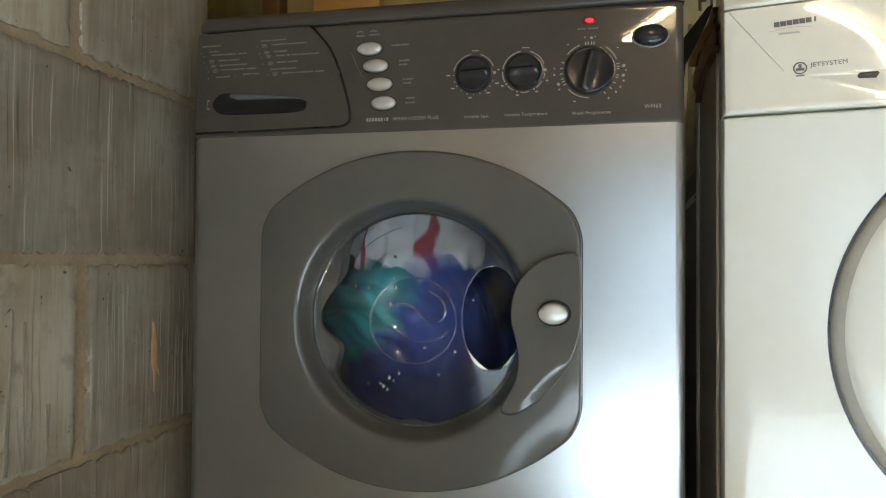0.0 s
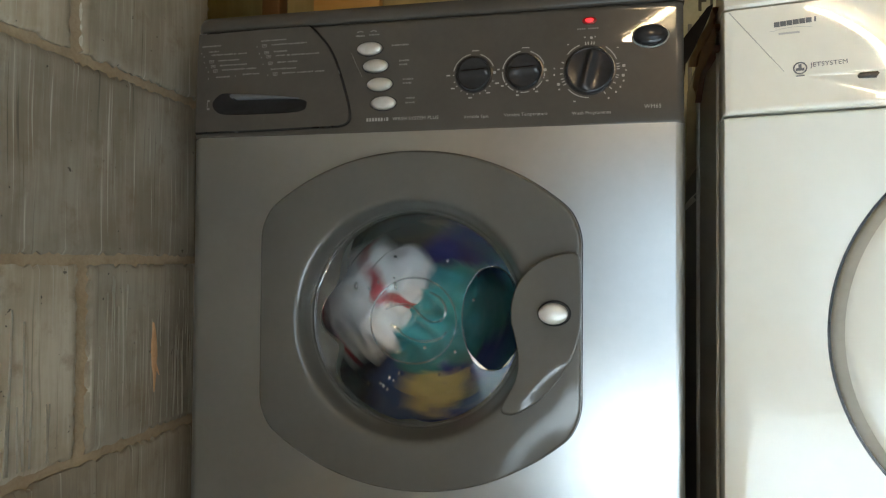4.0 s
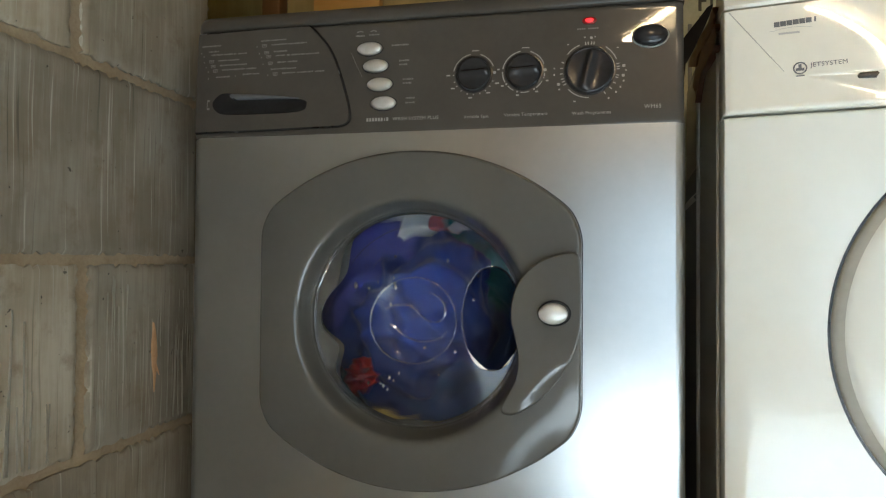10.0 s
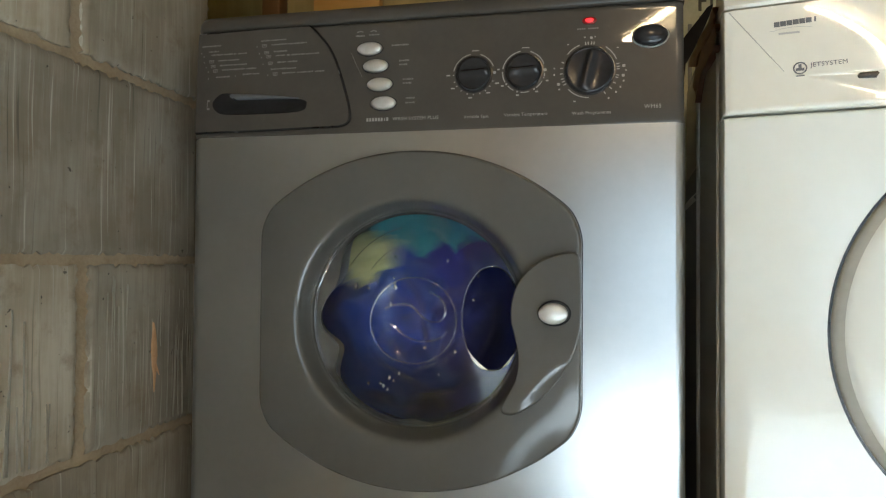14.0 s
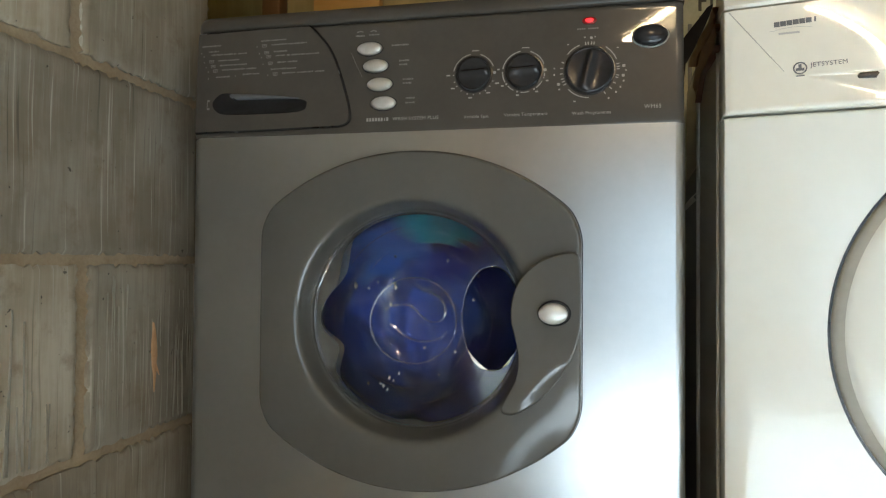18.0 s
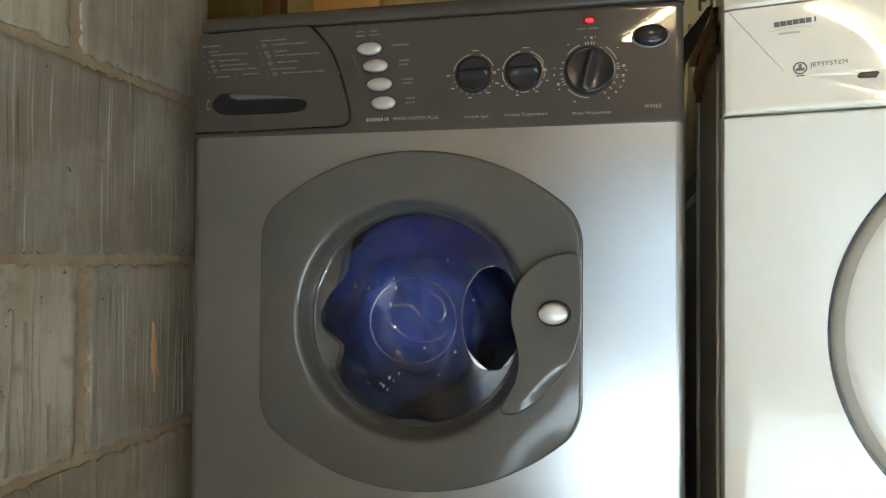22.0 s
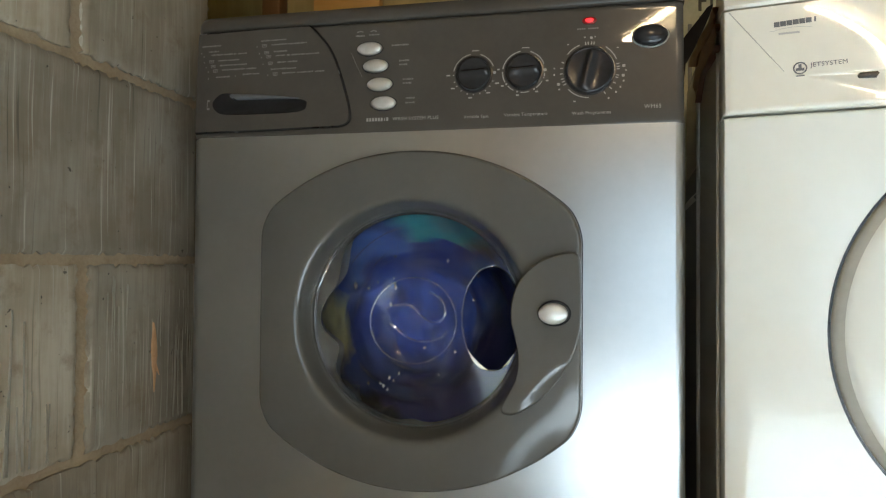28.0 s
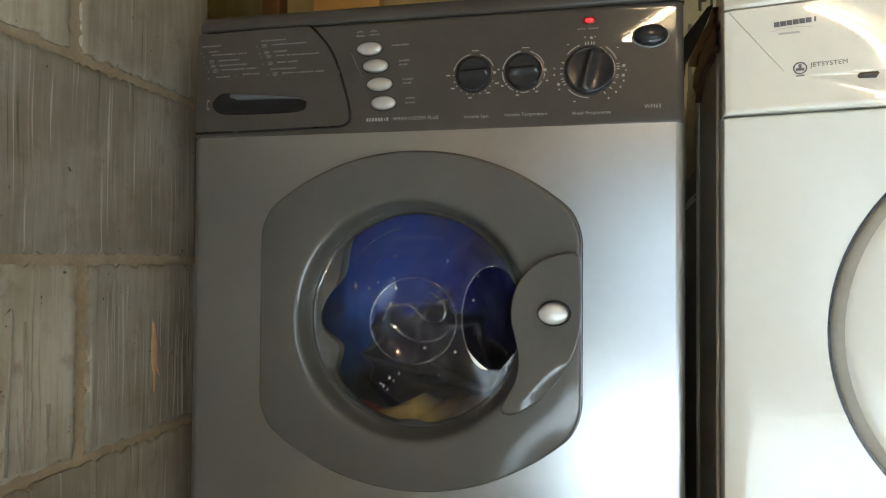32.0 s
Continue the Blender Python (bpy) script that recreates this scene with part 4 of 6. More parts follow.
# drops of water on the inside of the bowl
rng = random.Random(12)
spots = [(-0.060, 0.010), (0.055, 0.018), (-0.055, 0.046), (-0.054, 0.038), (-0.053, 0.033), (-0.053, -0.085), (-0.047, -0.089), (-0.056, -0.093), (-0.043, -0.081), (-0.050, -0.097), (-0.060, -0.090), (-0.012, -0.048), (-0.072, -0.088), (-0.086, 0.032), (-0.098, 0.036), (-0.075, 0.040), (0.010, -0.082), (0.030, -0.052), (-0.05, 0.075), (0.02, 0.07), (0.062, 0.05)]
for x, z in spots:
    q = rng.uniform(0.0014, 0.0028)
    part("water_drop", lathe([(q, -0.0002), (q * 0.95, q * 0.3), (q * 0.7, q * 0.62), (q * 0.35, q * 0.78), (q * 0.05, q * 0.82)], 12, 1.0, rng.uniform(0.9, 2.0), m=Matrix.Translation(on_glass(x, z, 0.0004)) @ Matrix(((1, 0, 0, 0), (0, 0, -1, 0), (0, 1, 0, 0), (0, 0, 0, 1)))), DROP, door, "clear drop of water")

# rubber gasket behind the glass, with two folds that bulge inwards
bm = bmesh.new()
loops = []
for f in range(7):
    k = f / 6
    loop_pts = []
    for i in range(120):
        a = 2 * math.pi * i / 120
        deg = math.degrees(a)
        bulge = 0.027 * math.exp(-((deg - 155) / 18) ** 2) + 0.028 * math.exp(-((deg - 201) / 11) ** 2) + 0.006 * math.exp(-((deg - 275) / 8) ** 2)
        r = 0.1365 + 0.012 * k - bulge * k ** 1.5
        loop_pts.append((DX + r * math.cos(a), 0.018 + 0.052 * k, DZ + r * math.sin(a)))
    loops.append(loop_pts)
loops.append([(DX + 0.162 * math.cos(2 * math.pi * i / 120), 0.09, DZ + 0.162 * math.sin(2 * math.pi * i / 120)) for i in range(120)])
rings(bm, loops)
part("gasket", bm, RUBBER, machine, "pale grey folded rubber door seal")

# drum: turned steel with three lifters; its axis is y
AXIS = Vector((DX, 0.12, DZ))
bm = bmesh.new()
lathe([(0.165, 0.0), (0.20, -0.004), (0.232, -0.012), (0.24, -0.025), (0.24, -0.27), (0.228, -0.285), (0.15, -0.28), (0.12, -0.268), (0.05, -0.262), (0.004, -0.262)], 72, 1, 1, bm, Matrix(((1, 0, 0, 0), (0, 0, -1, 0), (0, 1, 0, 0), (0, 0, 0, 1))))
drum = part("drum", bm, STEEL, machine, "perforated steel drum, turning")
drum.matrix_parent_inverse = Matrix()
for k in range(3):
    sec = spline([(-0.035, 0.239, 0), (-0.014, 0.195, 0), (0, 0.186, 0), (0.014, 0.195, 0), (0.035, 0.239, 0)], 5, False)
    bm = bmesh.new()
    rings(bm, [[(p.x * f, y, p.y) for p in sec] for y, f in ((0.03, 0.5), (0.05, 1), (0.25, 1), (0.268, 0.6))], closed=False)
    bm.transform(Matrix.Rotation(2 * math.pi * k / 3, 4, "Y"))
    lifter = part("lifter", bm, STEEL, drum)
    lifter.matrix_parent_inverse = Matrix()
part("tub", lathe([(0.163, 0.062), (0.262, 0.068), (0.268, 0.09), (0.268, 0.44), (0.002, 0.46)], 64, m=Matrix(((1, 0, 0, DX), (0, 0, 1, 0.0), (0, 1, 0, DZ), (0, 0, 0, 1)))), DARK, machine, "dark outer tub")

# ---- the dryer ----
dryer = thing("tumble_dryer", (0.64, 0.26, 0.0), "white tumble dryer with a large round door beside the washing machine", "tumble dryer")
AL, DW, BULGE = radians(4.0), 0.6, 0.018
D0 = Vector((0.3425, 0.0, 0.0))
E_W, E_N = Vector((math.cos(AL), -math.sin(AL), 0)), Vector((-math.sin(AL), -math.cos(AL), 0))


def dry(w, z, h=0.0):
    """A point on the dryer's bowed front: along it, up it, out of it."""
    out = BULGE * (1 - (2 * w / DW - 1) ** 2)
    return D0 + E_W * w + E_N * (out + h) + Vector((0, 0, z))


def sheet(z_list, inset=0.0, edge=0.006, deep=0.03, n=28, hollow=None):
    """A curved front band with rounded ends, from (z, height out) rows."""
    bm = bmesh.new()
    ws = [(inset, -deep), (inset, -edge), (inset + edge * 0.3, -edge * 0.3), (inset + edge, 0.0)] + [(inset + edge + (DW - 2 * inset - 2 * edge) * k / n, 0.0) for k in range(1, n)] + [(DW - inset - edge, 0.0), (DW - inset, -edge), (DW - inset, -deep)]
    rings(bm, [[dry(w, z, min(d, 0) + h - (hollow(w, z) if hollow else 0)) if d > -deep else dry(w, z, -deep) for w, d in ws] for z, h in z_list], closed=False)
    return bm


part("front_panel", sheet([(0.06, -0.03), (0.06, -0.003), (0.063, 0.0), (0.3, 0.0), (0.6, 0.0), (0.6845, 0.0), (0.6868, -0.0025), (0.687, -0.03)], -0.001), WHITE, dryer, "white enamelled front panel")


def fascia_out(z):
    """How far the fascia stands out at height z: a slow S-curve."""
    t = z - 0.75
    return -0.0035 - 0.0822 * t + 0.1911 * t * t - 1.962 * t ** 3


def grip_hollow(w, z):
    """The long finger grip scooped under a crisp edge in the fascia."""
    if not 0.080 < w < 0.46:
        return 0.0
    drop = min(0.36 * (w - 0.080) + 0.001, 0.026)
    v = (0.7263 + 0.008 * max(0.0, w - 0.12) - z) / drop
    if not 0 < v < 1:
        return 0.0
    deep = min(0.06 * (w - 0.080), 0.0030) * min(1.0, (0.46 - w) / 0.05)
    return deep * (v / 0.10 if v < 0.10 else 0.5 + 0.5 * math.cos(math.pi * (v - 0.10) / 0.90))


FASCIA_ROWS = [0.6935, 0.697] + [0.7000 + 0.0009 * k for k in range(33)] + [0.734 + 0.006 * k for k in range(13)]
fascia = part("fascia", sheet([(0.690, -0.03), (0.6902, -0.001), (0.6915, 0.0012)] + [(z, fascia_out(z)) for z in FASCIA_ROWS] + [(0.8068, -0.0105), (0.807, -0.03)], n=150, hollow=grip_hollow), CREAM, dryer, "curved cream-white plastic fascia")
part("lid", sheet([(0.8085, -0.03), (0.809, -0.0105), (0.812, -0.0085), (0.830, -0.014), (0.844, -0.030), (0.85, -0.05), (0.85, -0.06)], deep=0.07), CREAM, dryer, "cream-white rounded top edge")
bm = bmesh.new()
pts = [dry(0.004, 0, -0.028), dry(0.004, 0, -0.55), dry(DW - 0.004, 0, -0.55), dry(DW - 0.004, 0, -0.028)]
rings(bm, [[p + Vector((0, 0, z)) for p in pts] for z in (0.03, 0.845)], cap_first=True, cap_last=True)
top = bmesh.new()
rings(top, [[p + Vector((0, 0, z)) for p in pts] for z in (0.8455, 0.8500)], cap_first=True, cap_last=True)
part("top_panel", top, WHITE, dryer, "white flat top", smooth=False)
part("cabinet", bm, BROWN, dryer, "brown painted cabinet side", smooth=False)
bm = bmesh.new()
for hh, rr in ((0.078, 0.0022), (0.305, 0.004)):
    rod(bm, [dry(0.003, 0.03, -hh), dry(0.003, 0.84, -hh)], rr, 6)
part("side_seam", bm, SEAM, dryer)
# flat sheet, darker than the cabinet side, over its rear part
bm = bmesh.new()
rings(bm, [[dry(0.002, z, -0.325), dry(0.002, z, -0.545)] for z in (0.04, 0.68)], closed=False)
part("side_recess", bm, BROWN_BLACK, dryer, "darker flat area on the cabinet side")
bm = bmesh.new()
rod(bm, [dry(0.001, 0.634, -0.322), dry(0.001, 0.634, -0.54)], 0.006, 4)
part("side_bracket", bm, SEAM, dryer)
for fw in (0.05, 0.55):
    for fh in (-0.06, -0.5):
        fp = dry(fw, 0, fh)
        part("foot", lathe([(0.02, 0.0), (0.02, 0.01), (0.012, 0.014), (0.012, 0.03)], 16, m=Matrix.Translation(fp)), DARK, dryer)
# round door
W_C, Z_C, R_D = 0.31853304, 0.45869661, 0.2212


def dry_lathe(profile, n=120):
    bm = bmesh.new()
    rings(bm, [[dry(W_C + r * math.cos(2 * math.pi * i / n), Z_C + r * math.sin(2 * math.pi * i / n), h) for i in range(n)] for r, h in profile], cap_last=True)
    return bm


ddoor = part("door", dry_lathe([(R_D - 0.0125, 0.0100), (R_D - 0.0150, 0.0118), (R_D - 0.020, 0.0135), (R_D - 0.03, 0.0150), (0.15, 0.018), (0.1, 0.021), (0.05, 0.023), (0.004, 0.0235)]), WHITE, dryer, "round white dryer door, shut")
# rounded edge of the white door; its shading is put into the colour
part("door_rim", dry_lathe([(R_D - 0.0022, -0.003), (R_D - 0.0026, 0.0022), (R_D - 0.0045, 0.0052), (R_D - 0.008, 0.0080), (R_D - 0.0127, 0.0099), (R_D - 0.0130, 0.0060), (0.15, 0.005)]), BEIGE_SHADE, ddoor, "bevelled edge of the white door, its shade put into beige")
part("door_gap", dry_lathe([(R_D + 0.0004, -0.002), (R_D + 0.0004, 0.0006), (R_D - 0.0022, 0.0006), (R_D - 0.0022, -0.002)]), DARK, ddoor)
# fascia details

def fasc(w, z, h):
    return dry(w, z, fascia_out(z) - grip_hollow(w, z) + h)


bm = bmesh.new()
rod(bm, [fasc(0.006 + 0.0525 * k / 10, 0.8045 - 0.072 * k / 10, -0.0002) for k in range(11)], 0.0006, 6)
part("crease", bm, BEIGE_SHADE, fascia, "fine diagonal crease")


def fascia_bars(rows, tilt=0.0):
    bm = bmesh.new()
    for w, z, bw, bh in rows:
        corners = [(w + sx * bw / 2, z + sx * bw / 2 * tilt + sy * bh / 2) for sx, sy in ((-1, -1), (1, -1), (1, 1), (-1, 1))]
        bm.faces.new([bm.verts.new(fasc(a, b, 0.0004)) for a, b in corners])
    return bm


part("maker_mark", fascia_bars([(0.0525 + 0.0060 * k, 0.7845 + 0.0003 * k, (0.0054, 0.0056, 0.0055, 0.0056, 0.0054, 0.0054, 0.0018)[k], 0.0056) for k in range(7)]), INK, fascia, "plain dark mark", smooth=False, kind="stuff")
part("maker_line", fascia_bars([(0.048 + 0.005 * k, 0.7775 + 0.0025 * (1 - (k / 4 - 1) ** 2), 0.005, 0.0005) for k in range(8)] + [(0.064, 0.7740, 0.020, 0.0022)]), INK_PALE, fascia, smooth=False, kind="stuff")
bm = bmesh.new()
rod(bm, [fasc(0.0735 + 0.0060 * math.cos(a), 0.7345 + 0.0060 * math.sin(a), 0.0006) for a in (2 * math.pi * k / 24 for k in range(24))], 0.0007, 6, True)
part("round_mark", bm, INK, fascia)
part("round_mark", fascia_bars([(0.0735, 0.7332, 0.008, 0.003), (0.0735, 0.7368, 0.003, 0.004), (0.0735, 0.7262, 0.008, 0.0012)]), INK, fascia, smooth=False, kind="stuff")
bm = lettering("JETSYSTEM", 0.0068, Matrix())
for v in bm.verts:
    v.co = fasc(0.1002 + v.co.x, 0.7372 + v.co.y + 0.02 * v.co.x, 0.0005 + v.co.z)
part("lettering", bm, INK, fascia, "small dark lettering", smooth=False, kind="stuff")
bm = bmesh.new()
slot = [(0.1255, 0.7218), (0.1275, 0.7250), (0.1440, 0.7252), (0.1455, 0.7236), (0.1425, 0.7185), (0.1270, 0.7192)]
loops = [[dry(0.135 + (a - 0.135) * k, 0.7218 + (b - 0.7218) * k, fascia_out(b) + h) for a, b in slot] for k, h in ((1.0, -0.010), (1.0, -0.0022), (0.93, -0.0006), (0.8, -0.0004))]
rings(bm, loops, cap_last=True)
part("slot", bm, DARK, fascia, "dark slot")

# ---- behind and between ----
shelf = thing("plank", (-0.32, 0.5, 0.0), "orange wooden plank standing behind the washing machine", "plank")
part("board", boxes((-0.394, -0.24, 0.600, 0.625, 0.0, 1.35), bevel=0.003), ORANGE_WOOD, shelf)
batten = thing("wooden_batten", (-0.51, 0.645, 0.0), "dark brown wooden batten standing against the pine wall", "batten")
part("post", boxes((-0.535, -0.49, 0.632, 0.676, 0.0, 1.6), bevel=0.004), DARK_WOOD, batten)
sack = thing("paper_sack", (0.41, 0.63, 0.0), "pale printed paper sack standing behind the machines", "sack")
part("bag", boxes((0.30, 0.52, 0.60, 0.672, 0.0, 1.25), bevel=0.02), CARD, sack)
part("printing", bars(bmesh.new(), [(0.417, 1.045, 0.006, 0.04), (0.425, 1.062, 0.016, 0.007), (0.423, 1.045, 0.012, 0.006), (0.4385, 1.05, 0.005, 0.05), (0.450, 1.05, 0.005, 0.05)], Matrix(((1, 0, 0, 0), (0, 0, -1, 0.5985), (0, 1, 0, 0), (0, 0, 0, 1)))), INK_OLIVE, sack, "dark printed strokes", smooth=False, kind="stuff")
# plain black wedge standing in the gap
bag = thing("black_wedge", (0.36, 0.30, 0.0), "black wedge-shaped sheet in the gap between the machines", "sheet")
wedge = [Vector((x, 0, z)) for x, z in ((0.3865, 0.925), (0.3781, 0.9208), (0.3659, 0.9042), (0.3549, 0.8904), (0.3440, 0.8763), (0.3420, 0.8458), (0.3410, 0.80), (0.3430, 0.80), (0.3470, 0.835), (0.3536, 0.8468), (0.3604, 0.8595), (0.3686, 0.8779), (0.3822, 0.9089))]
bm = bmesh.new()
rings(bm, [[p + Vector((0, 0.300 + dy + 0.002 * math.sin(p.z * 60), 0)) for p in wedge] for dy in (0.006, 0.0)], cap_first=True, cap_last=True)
part("fold", bm, MATTE_BLACK, bag)
# tan and rust-brown strips laid just off the dryer's side
gap_strips = thing("brown_strips", (0.36, 0.20, 0.0), "tan and rust-brown strips along the side of the dryer", "strap")
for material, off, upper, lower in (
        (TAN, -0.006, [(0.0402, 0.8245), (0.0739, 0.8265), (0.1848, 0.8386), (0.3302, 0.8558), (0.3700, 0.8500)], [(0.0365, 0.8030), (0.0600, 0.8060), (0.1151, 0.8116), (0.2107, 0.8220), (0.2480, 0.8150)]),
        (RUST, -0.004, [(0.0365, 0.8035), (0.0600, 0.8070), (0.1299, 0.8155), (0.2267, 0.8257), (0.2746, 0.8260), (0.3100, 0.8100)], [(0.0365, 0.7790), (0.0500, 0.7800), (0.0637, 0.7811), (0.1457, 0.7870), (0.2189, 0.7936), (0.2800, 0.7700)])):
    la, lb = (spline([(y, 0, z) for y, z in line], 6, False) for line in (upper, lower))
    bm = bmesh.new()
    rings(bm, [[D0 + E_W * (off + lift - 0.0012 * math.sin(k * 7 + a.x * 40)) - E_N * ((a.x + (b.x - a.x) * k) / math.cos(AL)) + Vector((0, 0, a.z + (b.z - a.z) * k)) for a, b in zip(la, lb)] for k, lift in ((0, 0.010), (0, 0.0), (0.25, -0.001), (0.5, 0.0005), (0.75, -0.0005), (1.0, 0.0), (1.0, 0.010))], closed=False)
    part("strip", bm, material, gap_strips)
for px, py, pr in ((0.4150, 0.56, 0.006), (0.3985, 0.60, 0.004)):
    pipe = thing("waste_pipe", (px, py, 0.0), "dusty grey pipe standing in the gap between the machines", "pipe", "pipes in the gap")
    part("tube", rod(bmesh.new(), [(px, py, 0.0), (px, py, 0.4), (px, py, 1.0)], pr, 12), PIPE_GREY, pipe)
# warm tube on the ceiling
lamp = thing("tube_light", (0.75, -3.05, CEIL), "warm fluorescent tube light on the ceiling", "ceiling light")
ta, tb = Vector((0.3859, -2.6744, 2.22)), Vector((1.1786, -3.4716, 2.22))
part("tube", rod(bmesh.new(), [ta, (ta + tb) / 2, tb], 0.010, 16), TUBE_GLOW, lamp, "glowing warm tube")
td = (tb - ta).normalized()
part("batten", rod(bmesh.new(), [ta - td * 0.04 + Vector((0, 0, 0.085)), tb + td * 0.04 + Vector((0, 0, 0.085))], 0.045, 4), WHITE, lamp, "white batten")
for p in (ta, tb):
    part("end_cap", boxes((p.x - 0.018, p.x + 0.018, p.y - 0.018, p.y + 0.018, 2.20, 2.31), bevel=0.004), WHITE, lamp)


# ---- the laundry ----
def bundle(name, half, seed, material, label, fold=1.0):
    """A crumpled bundle of cloth with soft folds, about its own centre."""
    bm = bmesh.new()
    bmesh.ops.create_icosphere(bm, subdivisions=6, radius=1.0)
    rng = random.Random(seed)
    off = Vector((seed * 7.13, seed * 3.7, seed * 1.9))
    runs = [(rng.uniform(0, math.pi), rng.uniform(9, 14) / (half[0] + half[2]), rng.uniform(0, 6), w) for w in (1.0, 0.6, 0.45)]
    for v in bm.verts:
        d = v.co.normalized()
        k = 1 + 0.30 * noise.noise(d * 1.2 + off) + 0.16 * noise.noise(d * 2.7 + off)
        p = Vector((d.x * half[0], d.y * half[1], d.z * half[2])) * k
        wx, wz = noise.noise(p * 10 + off), noise.noise(p * 10 + off + Vector((5, 5, 5)))
        relief = 0.0
        for a, freq, ph, w in runs:
            wave = math.sin((p.x * math.cos(a) + p.z * math.sin(a)) * freq * 0.9 + ph + 2.4 * wx + 1.5 * wz)
            relief += w * (1 - abs(wave)) ** 1.5
        relief += 0.25 * noise.noise(p * 38 + off)
        p += d * (fold * 0.013 * (relief - 0.8)) * (0.35 + 0.65 * abs(d.y))
        v.co = p
    me = bpy.data.meshes.new(name)
    bm.to_mesh(me)
    bm.free()
    for f in me.polygons:
        f.use_smooth = True
    me.materials.append(material)
    return tagged(new(name, me), label, "laundry", "laundry in the drum")


teal = bundle("teal_towel", (0.105, 0.045, 0.062), 1, TEAL, "wet teal terry towel tumbling in the drum")
blue = bundle("blue_sheet", (0.145, 0.050, 0.113), 2, BLUE, "wet bright blue cotton sheet tumbling in the drum")
indigo = bundle("indigo_sheet", (0.140, 0.045, 0.112), 3, INDIGO, "wet indigo cotton sheet tumbling in the drum")
mid = bundle("mid_blue_shirt", (0.115, 0.040, 0.075), 4, SKYBLUE, "wet mid-blue cotton shirt tumbling in the drum")
white = bundle("white_shirt", (0.098, 0.045, 0.075), 5, WHITE_CLOTH, "wet white shirt with thin red trim tumbling in the drum")
yellow = bundle("yellow_cloth", (0.050, 0.024, 0.037), 6, YELLOW, "small wet pale yellow cloth tumbling in the drum")
taupe = bundle("taupe_jumper", (0.085, 0.040, 0.055), 7, TAUPE, "wet taupe knitted jumper tumbling in the drum")
red = bundle("red_sock", (0.030, 0.020, 0.022), 8, RED, "small wet red sock tumbling in the drum")
navy = bundle("navy_trousers", (0.12, 0.045, 0.09), 9, NAVY, "wet dark navy trousers tumbling in the drum")

block_wall()


# ---- what moves ----
SPEED = 448.0  # degrees a second, clockwise


def in_drum(u, v, depth, turn):
    """A pose seen through the glass at (u, v), 1 being its edge, at that depth; turn is anticlockwise."""
    q = Vector((DX + 0.128 * u, 0.0, DZ + 0.128 * v))
    p = EYE + (q - EYE) * ((depth - EYE.y) / -EYE.y)
    return Matrix.Translation(p) @ Matrix.Rotation(radians(-turn), 4, "Y")


def tumble(cloth_ob, marks):
    """Carry a bundle round with the drum through its marks of (seconds, u, v, turn, depth)."""
    full, face = [], marks[0][3]
    for (t0, u0, v0, _, d0), (t1, u1, v1, a1, d1) in zip(marks, marks[1:]):
        r0, r1 = math.hypot(u0, v0), math.hypot(u1, v1)
        th0, th1 = math.degrees(math.atan2(v0, u0)), math.degrees(math.atan2(v1, u1))
        run = -SPEED * (t1 - t0)
        dth = (th1 - th0) + 360 * round((run - (th1 - th0)) / 360)
        da = (a1 - face) + 180 * round((run - (a1 - face)) / 180)
        n = max(2 if abs(da) > 80 else 1, round((t1 - t0) * 10))
        for k in range(n):
            f = k / n
            th, r = radians(th0 + dth * f), r0 + (r1 - r0) * f
            full.append((t0 + (t1 - t0) * f, in_drum(r * math.cos(th), r * math.sin(th), d0 + (d1 - d0) * f, face + da * f)))
        face += da
    t, u, v, _, d = marks[-1]
    full.append((t, in_drum(u, v, d, face)))
    walk(cloth_ob, full)


